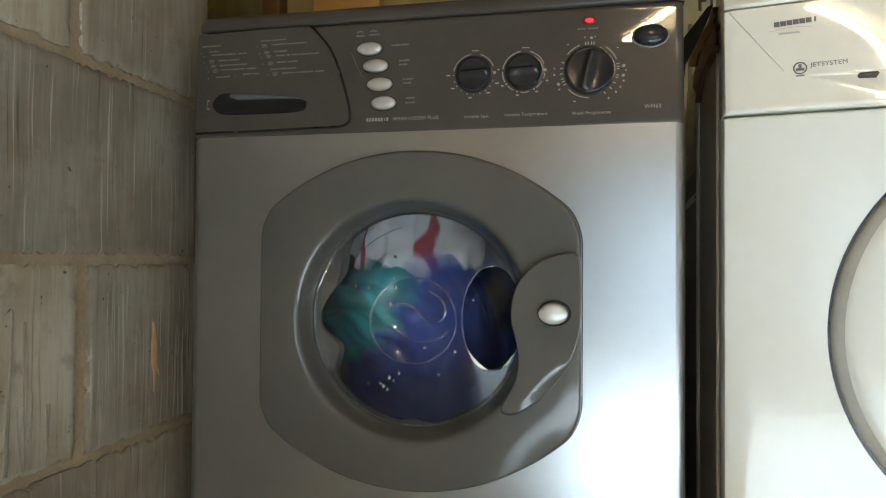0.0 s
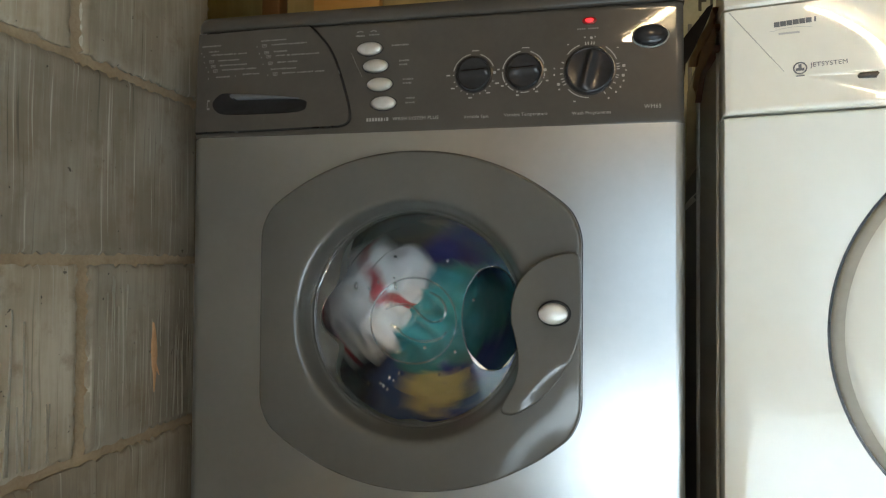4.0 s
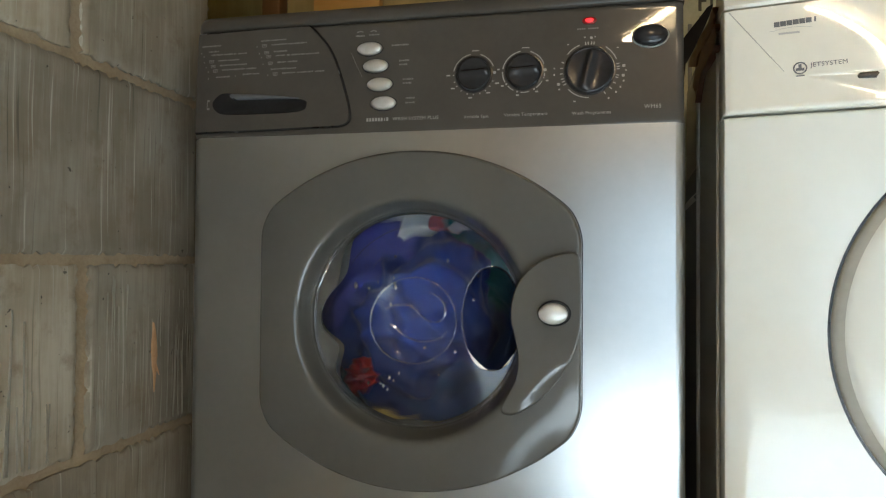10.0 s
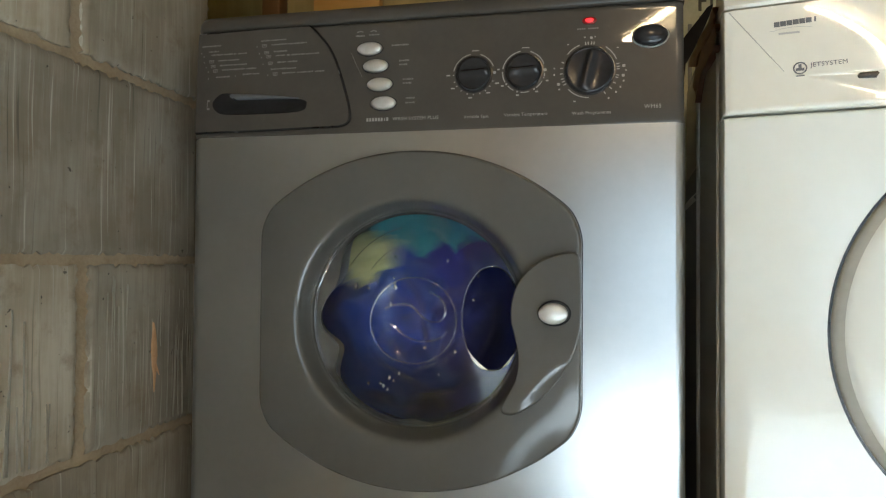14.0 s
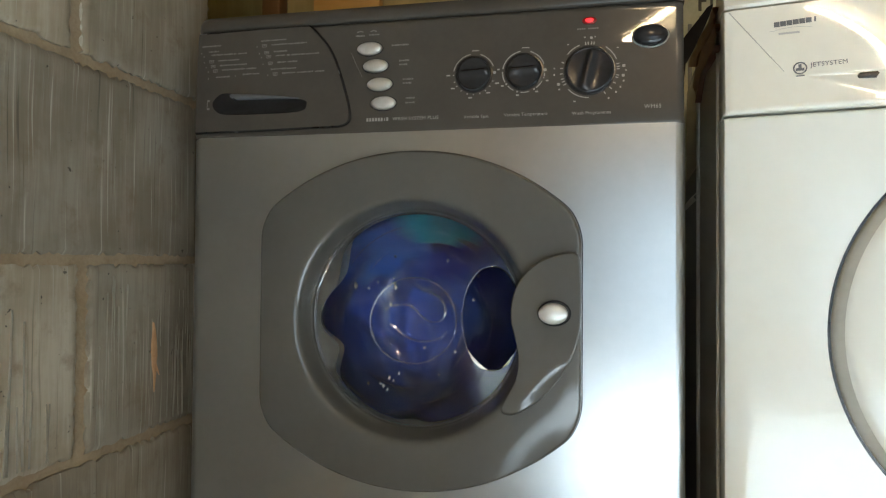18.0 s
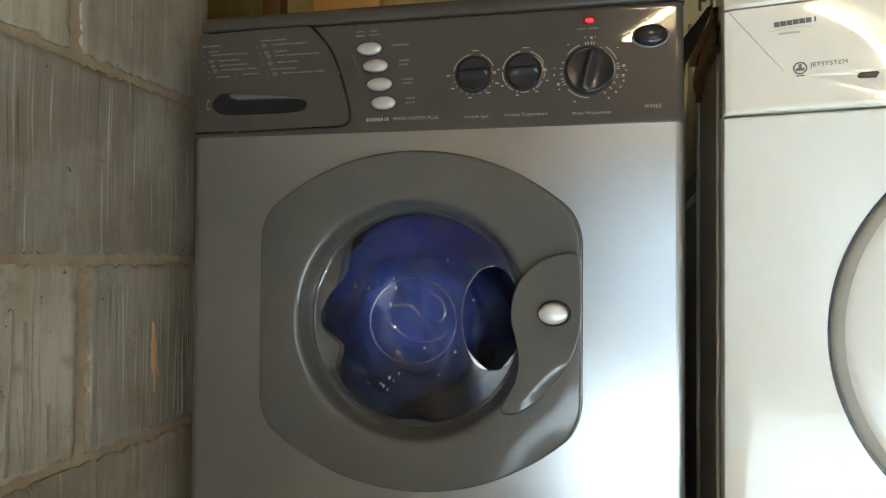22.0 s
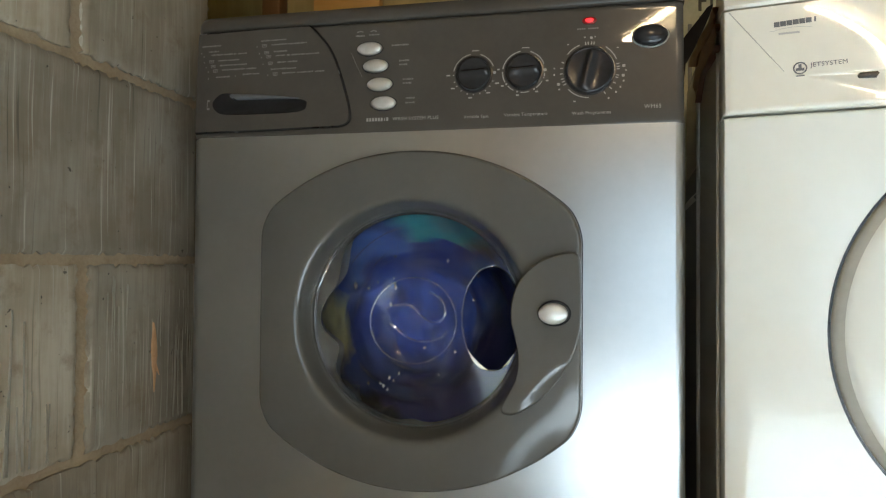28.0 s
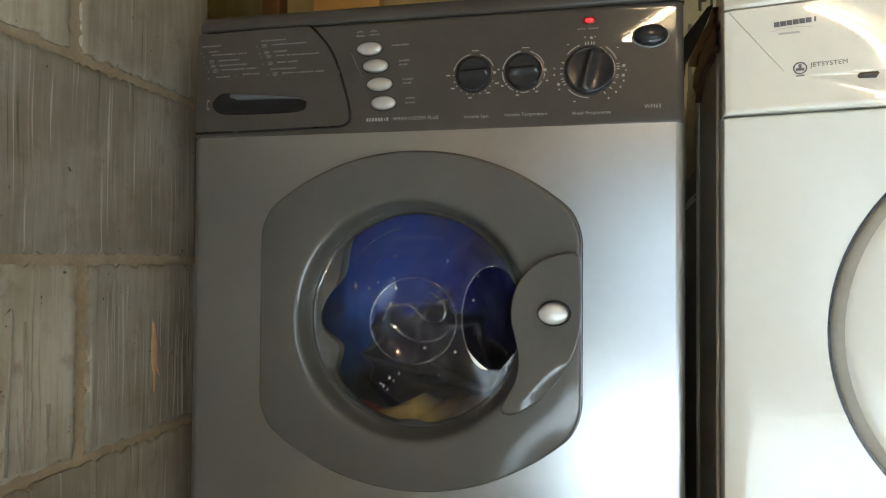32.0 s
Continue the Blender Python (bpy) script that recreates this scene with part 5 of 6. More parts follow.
def motions():
    turns = []
    for k in range(321):
        turns.append((k / 10, Matrix.Translation(AXIS - Vector((0.0, 0.29, 0.0))) @ Matrix.Rotation(radians(SPEED * k / 10), 4, "Y")))
    walk(drum, turns)
    tumble(teal, [(0, -0.35, 0.1, 20, 0.19), (0.1, -0.1, -0.08, 5, 0.18), (0.2, 0, -0.3, 10, 0.185), (0.3, -0.1, -0.4, 80, 0.19), (0.4, -0.05, -0.3, 60, 0.195), (0.5, -0.5, -0.3, -45, 0.215), (0.6, -0.45, 0.3, 70, 0.19), (0.7, -0.05, 0.1, 85, 0.17),
                  (0.8, 0.42, -0.05, 75, 0.185), (0.9, -0.3, -0.5, 60, 0.225), (1, -0.62, -0.15, 80, 0.19), (1.1, -0.4, 0.1, 60, 0.185), (1.2, -0.15, 0.25, 12, 0.175), (1.3, -0.12, 0.3, -20, 0.18), (1.4, -0.1, 0.1, -50, 0.175), (1.5, 0.28, 0, -85, 0.17),
                  (1.6, 0.5, -0.3, 60, 0.2), (1.8, -0.5, -0.2, -60, 0.2), (2, 0.1, 0.2, 30, 0.18), (2.1, 0.1, -0.2, -12, 0.185), (2.2, -0.35, 0.1, 75, 0.19), (2.3, 0.15, -0.05, 70, 0.205), (2.4, 0.1, -0.2, 30, 0.215), (2.5, -0.5, -0.05, -30, 0.205),
                  (2.6, -0.35, -0.2, 40, 0.195), (2.7, -0.3, 0.05, 70, 0.195), (2.8, -0.1, 0.1, 40, 0.19), (2.9, -0.2, -0.05, 10, 0.19), (3, -0.1, -0.6, 60, 0.23), (3.1, -0.2, -0.25, 60, 0.2), (3.2, -0.15, -0.28, 50, 0.195), (3.3, -0.1, -0.25, 30, 0.19),
                  (3.4, -0.4, -0.2, 60, 0.185), (3.5, -0.4, -0.1, 70, 0.185), (5.5, -0.2, 0, 95, 0.185), (5.6, -0.15, 0.1, 60, 0.18), (5.7, 0, 0, 10, 0.175), (5.8, -0.05, 0, -20, 0.175), (5.9, -0.3, 0.15, -70, 0.18), (6, 0.05, 0.1, 85, 0.175),
                  (6.1, -0.1, -0.4, 70, 0.2), (6.2, -0.2, -0.5, 30, 0.21), (6.3, -0.3, 0, 75, 0.195), (6.4, -0.3, 0, 40, 0.185), (6.5, 0, 0.05, 5, 0.175), (6.6, -0.15, -0.05, -45, 0.175), (6.7, -0.05, -0.05, -80, 0.175), (6.8, 0.1, -0.35, -130, 0.205),
                  (6.9, -0.05, -0.5, 65, 0.195), (7, 0.2, -0.4, 60, 0.18), (7.2, -0.35, -0.1, 60, 0.19), (7.3, -0.35, 0.1, 30, 0.185), (7.4, -0.25, 0.1, 20, 0.18), (7.5, 0, 0.1, -40, 0.185), (7.6, 0.1, -0.3, 10, 0.195), (7.7, 0.25, -0.1, -60, 0.205),
                  (7.8, 0.28, 0.1, 80, 0.195), (7.9, 0.2, -0.4, 50, 0.22), (8, -0.3, -0.5, 30, 0.235), (8.1, -0.5, -0.1, 70, 0.2), (8.2, -0.35, 0.15, 40, 0.185), (8.3, -0.2, 0.35, 0, 0.185), (8.4, -0.05, 0.42, -45, 0.18), (8.5, 0.4, 0.25, -70, 0.21),
                  (8.6, 0.75, -0.05, 80, 0.24), (8.7, -0.1, -0.7, 0, 0.25), (8.8, -0.65, -0.25, 80, 0.22), (8.9, -0.5, 0.15, 70, 0.195), (9, -0.3, 0.45, 50, 0.19), (9.1, -0.05, 0.6, 20, 0.19), (9.2, 0.05, 0.62, -5, 0.195), (9.3, 0.6, 0.4, -50, 0.22),
                  (9.4, 0.8, -0.3, 80, 0.25), (9.5, -0.3, -0.8, 0, 0.25), (9.6, -0.55, 0.15, 80, 0.205), (9.7, -0.2, 0.55, 30, 0.195), (9.8, 0.18, 0.58, -15, 0.19), (9.9, 0.5, 0.55, -40, 0.2), (10, 0.65, 0.55, -45, 0.215), (10.2, 0.85, 0, -85, 0.235),
                  (10.4, -0.55, 0.55, 45, 0.225), (10.6, 0.65, 0.25, -70, 0.21), (10.7, 0.8, -0.3, 60, 0.25), (10.8, 0.4, 0.78, -25, 0.2), (11, 0.9, 0.3, -75, 0.22), (11.2, 0.2, -0.9, 0, 0.25), (11.5, -0.3, 0.85, 20, 0.205), (11.6, 0.2, 0.8, -15, 0.19),
                  (12, -0.3, -1, 0, 0.23), (12.3, -0.78, 0.42, 60, 0.205), (12.4, 0.05, 0.68, -5, 0.19), (12.5, 0.62, 0.42, -50, 0.205), (12.6, 0.9, -0.3, 80, 0.25), (12.9, -0.6, 1, 40, 0.215), (13, 0.1, 1.15, -5, 0.2), (13.1, -0.35, 0.85, 25, 0.195),
                  (13.2, 0.18, 0.9, -10, 0.195), (13.3, 0.62, 0.68, -45, 0.21), (13.4, 0.9, 0, -85, 0.25), (13.8, -0.9, 0.3, 75, 0.215), (13.9, -0.2, 0.85, 20, 0.195), (14, 0.25, 1, -12, 0.2), (14.1, 0.75, 0.55, -50, 0.22), (17, -0.9, 0.2, 85, 0.188),
                  (17.1, -0.4, 0.85, 35, 0.195), (17.2, 0.2, 0.88, -12, 0.195), (17.3, 0.8, 0.5, -50, 0.225), (17.6, -0.9, -0.2, 85, 0.215), (17.7, -0.7, 0.3, 60, 0.195), (17.8, -0.3, 0.72, 30, 0.188), (18, 0.3, 1.1, -12, 0.2), (18.5, -0.82, 0.2, 75, 0.2),
                  (19, 1.1, -1, 45, 0.27), (20, -0.9, 0.5, 60, 0.24), (21, -0.95, 0.1, 80, 0.21), (22, 1.1, -0.9, 45, 0.27), (23.1, -0.9, -0.2, 85, 0.23), (23.2, -0.82, 0.2, 80, 0.21), (23.3, -0.4, 1, 30, 0.24), (24, 0.9, -0.6, 50, 0.24), (24.7, -0.9, -0.2, 85, 0.22),
                  (24.8, -0.82, 0.25, 75, 0.2), (24.9, -0.2, 0.85, 20, 0.2), (25, 0.42, 0.92, -22, 0.2), (25.1, 0.9, 0.3, -75, 0.24), (27.7, -0.95, -0.2, 95, 0.215), (27.8, -0.82, 0.15, 80, 0.203), (27.9, -0.4, 0.95, 30, 0.21), (28, 0.25, 1.1, -10, 0.2),
                  (28.1, 0.9, 0.5, -70, 0.24), (28.4, -0.9, -0.4, 95, 0.22), (28.5, -0.86, -0.02, 85, 0.203), (28.6, -0.5, 0.9, 40, 0.235), (29, 0.7, -0.9, 45, 0.23), (29.1, -0.9, -0.4, 95, 0.22), (29.2, -0.84, -0.1, 85, 0.203), (29.3, -0.7, 0.7, 45, 0.235),
                  (29.4, 0.9, -0.3, 80, 0.26), (29.5, 0.85, -0.6, 60, 0.265), (29.6, 0.3, -0.95, 0, 0.26), (30, -0.55, 0.62, 45, 0.198), (30.5, 0.7, -0.95, 45, 0.265), (31, 0.95, -0.5, 70, 0.23), (31.3, -0.6, -0.95, 45, 0.265), (31.5, 0.7, -1.1, 20, 0.28),
                  (31.6, 0.4, -1.15, 0, 0.28), (31.7, -0.3, -1.15, 0, 0.28), (32, -1, -0.3, 95, 0.22)])
    tumble(blue, [(0, 0.15, -0.25, 80, 0.2), (0.1, 0, -0.6, 40, 0.22), (0.2, -0.6, -0.2, 80, 0.225), (0.3, -0.7, 0.2, 70, 0.22), (0.4, -0.25, 0.42, 20, 0.205), (0.5, 0.1, 0.35, 0, 0.2), (0.6, 0.5, 0.25, -60, 0.195), (0.7, 0.78, 0, -85, 0.215),
                  (0.8, 0.5, -0.6, -130, 0.25), (0.9, -0.3, -0.8, -180, 0.255), (1, -0.85, -0.2, 90, 0.235), (1.1, -0.5, 0.5, 45, 0.215), (1.2, 0, 0.7, 0, 0.215), (1.3, 0.35, 0.65, -25, 0.215), (1.4, 0.62, 0.4, -55, 0.215), (1.5, 0.88, 0.1, -85, 0.22),
                  (1.7, -0.2, -0.8, 0, 0.245), (1.9, -0.55, 0.35, 50, 0.215), (2, -0.2, 0.6, 15, 0.215), (2.1, 0.1, 0.5, 0, 0.21), (2.2, 0.42, 0.3, -50, 0.2), (2.3, 0.78, 0.1, -80, 0.21), (2.4, 0.8, -0.35, 60, 0.25), (2.5, 0.2, -0.8, 0, 0.26),
                  (2.6, -0.6, -0.5, -45, 0.25), (2.7, -0.75, 0, 85, 0.23), (2.8, -0.3, 0.6, 30, 0.21), (2.9, 0.1, 0.5, 0, 0.205), (3, 0.35, 0.25, 100, 0.2), (3.1, 0.62, 0.15, 85, 0.2), (3.2, 0.85, 0.1, 80, 0.215), (3.3, 0.8, -0.45, 50, 0.25),
                  (3.5, -0.95, -0.1, 85, 0.24), (5.5, 0.25, 0.58, -20, 0.21), (5.6, 0.68, 0.35, -60, 0.21), (5.7, 0.95, 0.05, -85, 0.24), (5.8, 0.5, -0.7, 30, 0.26), (5.9, -0.65, -0.3, 70, 0.225), (6, -0.75, -0.2, 80, 0.22), (6.1, -0.45, 0.35, 60, 0.2),
                  (6.2, -0.1, 0.6, 15, 0.205), (6.3, 0.3, 0.52, -25, 0.205), (6.4, 0.68, 0.3, -60, 0.205), (6.5, 0.95, 0.1, -85, 0.235), (6.6, 0.5, -0.7, 30, 0.26), (6.7, -0.4, -0.7, -30, 0.25), (6.8, -0.7, -0.15, 80, 0.215), (6.9, -0.5, 0.2, 60, 0.21),
                  (7, -0.3, 0.5, 30, 0.205), (7.2, 0.5, 0.35, -50, 0.205), (7.3, 0.9, 0, -90, 0.235), (7.4, 0.7, -0.6, 50, 0.255), (7.5, -0.1, -0.8, 0, 0.255), (7.6, -0.6, -0.35, -60, 0.235), (7.7, -0.6, 0.1, 80, 0.21), (7.8, -0.4, 0.35, 45, 0.205),
                  (8, 0.05, 0.35, 0, 0.2), (8.1, 0.6, 0.1, -50, 0.215), (8.2, 0.7, -0.6, 60, 0.25), (8.3, -0.1, -0.75, 0, 0.25), (8.4, -0.45, -0.2, -60, 0.205), (8.5, -0.5, 0.15, 80, 0.205), (8.6, -0.3, 0.4, 45, 0.2), (8.8, 0.15, 0.25, -20, 0.195),
                  (8.9, 0.6, -0.3, -60, 0.22), (9, 0.1, -0.85, 0, 0.24), (9.2, -0.5, -0.15, 70, 0.205), (9.4, 0, 0.1, 20, 0.195), (9.6, 0.45, 0.1, 80, 0.19), (9.7, 0.2, -0.6, 40, 0.215), (9.8, -0.45, -0.25, 60, 0.205), (10, 0.05, -0.05, 60, 0.19),
                  (10.2, 0.05, 0.1, 0, 0.19), (11, -0.1, 0.05, 70, 0.19), (12, -0.05, 0.35, 20, 0.19), (13, -0.05, 0.3, 50, 0.19), (14, -0.3, -0.15, 50, 0.2), (17, 0.15, 0.1, 40, 0.19), (18, -0.15, -0.1, 20, 0.19), (19, -0.2, -0.2, 30, 0.19), (20, 0, -0.05, 0, 0.19),
                  (21, 0.1, 0, 45, 0.19), (22, 0, 0.05, 20, 0.19), (23, -0.2, -0.1, 45, 0.19), (24, -0.2, 0, 60, 0.19), (25, -0.1, -0.1, 10, 0.19), (28, 0, 0.05, 20, 0.19), (29, 0.1, 0.35, 60, 0.205), (30, 0.1, 0.72, 10, 0.205), (31, -0.6, 0.45, 60, 0.205),
                  (31.5, -0.1, 0.7, 0, 0.205), (31.6, 0.5, 0.55, -45, 0.205), (31.7, 0.8, 0.1, -85, 0.22), (32, -0.2, 0.78, 20, 0.205)])
    tumble(indigo, [(0, 0.45, -0.65, 40, 0.235), (1, -0.7, 0.4, 60, 0.25), (2, 0.4, 0.6, -20, 0.24), (3, 0.1, 0.6, 0, 0.22), (6, -0.6, -0.5, 60, 0.235), (7, 0.2, 0.65, 0, 0.235), (8, 0.5, 0.4, -30, 0.225), (9, -0.35, -0.8, 20, 0.245), (10, -0.5, 0.35, 50, 0.215),
                    (11, 0.2, -0.5, 20, 0.215), (12, 0.5, 0.1, 80, 0.215), (13, 0.5, -0.2, 60, 0.215), (14, 0.5, 0.1, 80, 0.215), (17, 0.5, 0.5, -40, 0.205), (18, 0.5, -0.1, 80, 0.21), (19, 0.5, 0.2, 80, 0.21), (20, 0.2, 0.3, 0, 0.205), (21, 0.55, -0.1, 85, 0.21),
                    (22, 0.3, 0.4, -20, 0.205), (23, 0.45, -0.1, 70, 0.21), (24, 0.4, -0.3, 40, 0.21), (25, 0.3, -0.3, 20, 0.21), (28, 0.4, -0.2, 60, 0.21), (29, 0.35, 0.5, -30, 0.215), (29.4, 0.2, 0.6, -10, 0.215), (29.5, 0.5, 0.35, -45, 0.21),
                    (29.6, 0.75, 0.1, -80, 0.22), (30, 0.75, 0.45, -50, 0.22), (31, 0.9, 0.1, 90, 0.215), (32, 0.7, 0.55, -50, 0.225)])
    tumble(mid, [(0, 0.5, 0.1, 80, 0.25), (1, -0.8, -0.6, 60, 0.26), (2, -0.7, 0.3, 60, 0.23), (3, 0.7, 0.1, 80, 0.23), (6, -0.5, 0.2, 70, 0.26), (7, -0.65, 0.1, 70, 0.22), (8, -0.5, 0.5, 40, 0.23), (9, 0.4, -0.7, -20, 0.255), (10, 0.4, -0.35, 60, 0.2),
                 (11, -0.5, -0.1, 80, 0.205), (12, 0.2, -0.5, 20, 0.2), (13, -0.5, -0.3, 70, 0.205), (14, -0.6, -0.3, 60, 0.2), (17, -0.4, -0.2, 70, 0.215), (18, -0.4, 0.4, 45, 0.205), (19, 0.5, 0.5, -40, 0.2), (20, -0.5, 0, 80, 0.21), (21, -0.5, 0.4, 50, 0.205),
                 (22, -0.5, -0.4, 60, 0.21), (23, -0.5, 0.3, 60, 0.2), (24, 0.5, 0.5, -50, 0.18), (25, -0.5, 0.3, 60, 0.205), (28, -0.5, 0.4, 50, 0.205), (29, -0.6, -0.3, 60, 0.225), (29.4, -0.6, 0.3, 60, 0.205), (29.5, -0.3, 0.55, 30, 0.205),
                 (29.6, 0.2, 0.6, 0, 0.21), (30, -0.75, 0.15, 70, 0.2), (31, -0.9, -0.2, 90, 0.215), (32, -0.85, 0, 80, 0.2)])
    tumble(white, [(0, 0, 0.75, 5, 0.195), (0.1, 0.05, 0.6, -10, 0.19), (0.2, 0.37, 0.47, -40, 0.19), (0.3, 0.6, 0.15, -85, 0.21), (0.4, 0.7, -0.4, -130, 0.25), (0.5, 0, -0.8, -180, 0.25), (0.6, -0.55, -0.5, -235, 0.2), (0.7, -0.62, -0.15, 85, 0.185),
                   (0.8, -0.25, 0.4, 40, 0.175), (0.9, 0, 0.25, 10, 0.165), (1, 0.28, 0.22, 60, 0.165), (1.1, 0.5, -0.25, 80, 0.18), (1.2, 0.3, -0.75, 20, 0.24), (1.4, -0.65, -0.4, -60, 0.2), (1.5, -0.65, 0.05, 85, 0.19), (1.6, -0.35, 0.5, 45, 0.19),
                   (1.8, 0.6, 0.2, -70, 0.22), (2, 0.5, -0.9, 0, 0.25), (2.2, -0.72, -0.25, 70, 0.215), (2.3, -0.65, 0.1, 85, 0.19), (2.4, -0.35, 0.38, 45, 0.18), (2.5, 0.1, 0.6, 0, 0.18), (2.6, 0.45, 0.4, -45, 0.18), (2.7, 0.5, 0, -80, 0.185),
                   (2.8, 0.6, -0.3, 60, 0.22), (2.9, 0, -0.8, 0, 0.24), (3, -0.7, -0.3, 60, 0.225), (3.1, -0.7, -0.05, 80, 0.2), (3.2, -0.3, 0.38, 45, 0.18), (3.3, 0.1, 0.5, 0, 0.175), (3.4, 0.3, 0.3, -40, 0.175), (3.5, 0.35, 0.15, -75, 0.175),
                   (5.5, -0.65, -0.25, 70, 0.22), (5.6, -0.6, 0.25, 75, 0.2), (5.7, -0.1, 0.5, 20, 0.2), (5.8, 0.13, 0.52, -5, 0.2), (5.9, 0.5, 0.3, -50, 0.185), (6, 0.7, -0.02, 80, 0.215), (6.1, 0.6, -0.6, 50, 0.25), (6.2, -0.3, -0.8, 0, 0.26),
                   (6.3, -0.7, 0.05, 85, 0.21), (6.4, -0.4, 0.45, 40, 0.2), (6.5, 0, 0.62, 0, 0.2), (6.6, 0.4, 0.38, -40, 0.19), (6.7, 0.52, 0.15, -70, 0.185), (6.8, 0.8, 0.3, -80, 0.235), (7, 0.75, 0.7, -40, 0.24), (7.2, -0.5, 0.38, 45, 0.205),
                   (7.3, -0.1, 0.55, 10, 0.2), (7.4, 0.18, 0.55, -10, 0.19), (7.5, 0.5, 0.45, -40, 0.2), (7.6, 0.68, 0.42, -50, 0.205), (7.7, 0.8, -0.2, 80, 0.24), (7.8, 0.1, 0.9, 0, 0.23), (8, -0.7, -0.7, 40, 0.26), (8.2, -0.25, 0.62, 20, 0.205),
                   (8.3, 0.2, 0.7, -10, 0.205), (8.4, 0.55, 0.58, -40, 0.2), (8.5, 0.85, 0.2, -80, 0.22), (8.8, -0.6, 0.6, 40, 0.235), (9, -0.75, 0.3, 60, 0.22), (9.1, -0.2, 0.75, 15, 0.215), (9.2, 0.32, 0.75, -15, 0.205), (9.3, 0.7, 0.5, -50, 0.22),
                   (9.6, 0.6, 0.5, -50, 0.23), (9.8, -0.5, 0.65, 40, 0.225), (10, 0.15, 0.98, 0, 0.225), (10.2, 0, 0.85, 0, 0.215), (10.4, -0.45, 0.7, 40, 0.225), (10.6, 0, 0.78, 0, 0.2), (10.8, 0.28, 0.95, -20, 0.215), (11, 0.5, 0.95, -30, 0.235),
                   (12, 0.9, -0.6, 60, 0.25), (13, -0.9, -0.7, 40, 0.26), (14, 0.9, -0.7, 60, 0.26), (17, -0.95, -0.5, 70, 0.26), (18, 0.9, -0.7, 50, 0.26), (19, -0.8, -0.9, 30, 0.26), (19.7, -0.9, -0.5, 80, 0.25), (19.8, -0.85, 0.02, 80, 0.213),
                   (19.9, -0.7, 0.56, 50, 0.213), (20, 0.2, 1.12, 0, 0.225), (20.1, 0.6, 0.92, -30, 0.24), (21, 0.9, -0.7, 60, 0.26), (22, -1.1, -0.1, 90, 0.235), (25, 0.9, -0.9, 45, 0.27), (28, -0.9, -0.9, 45, 0.27), (32, 0.8, -0.9, 30, 0.28)])
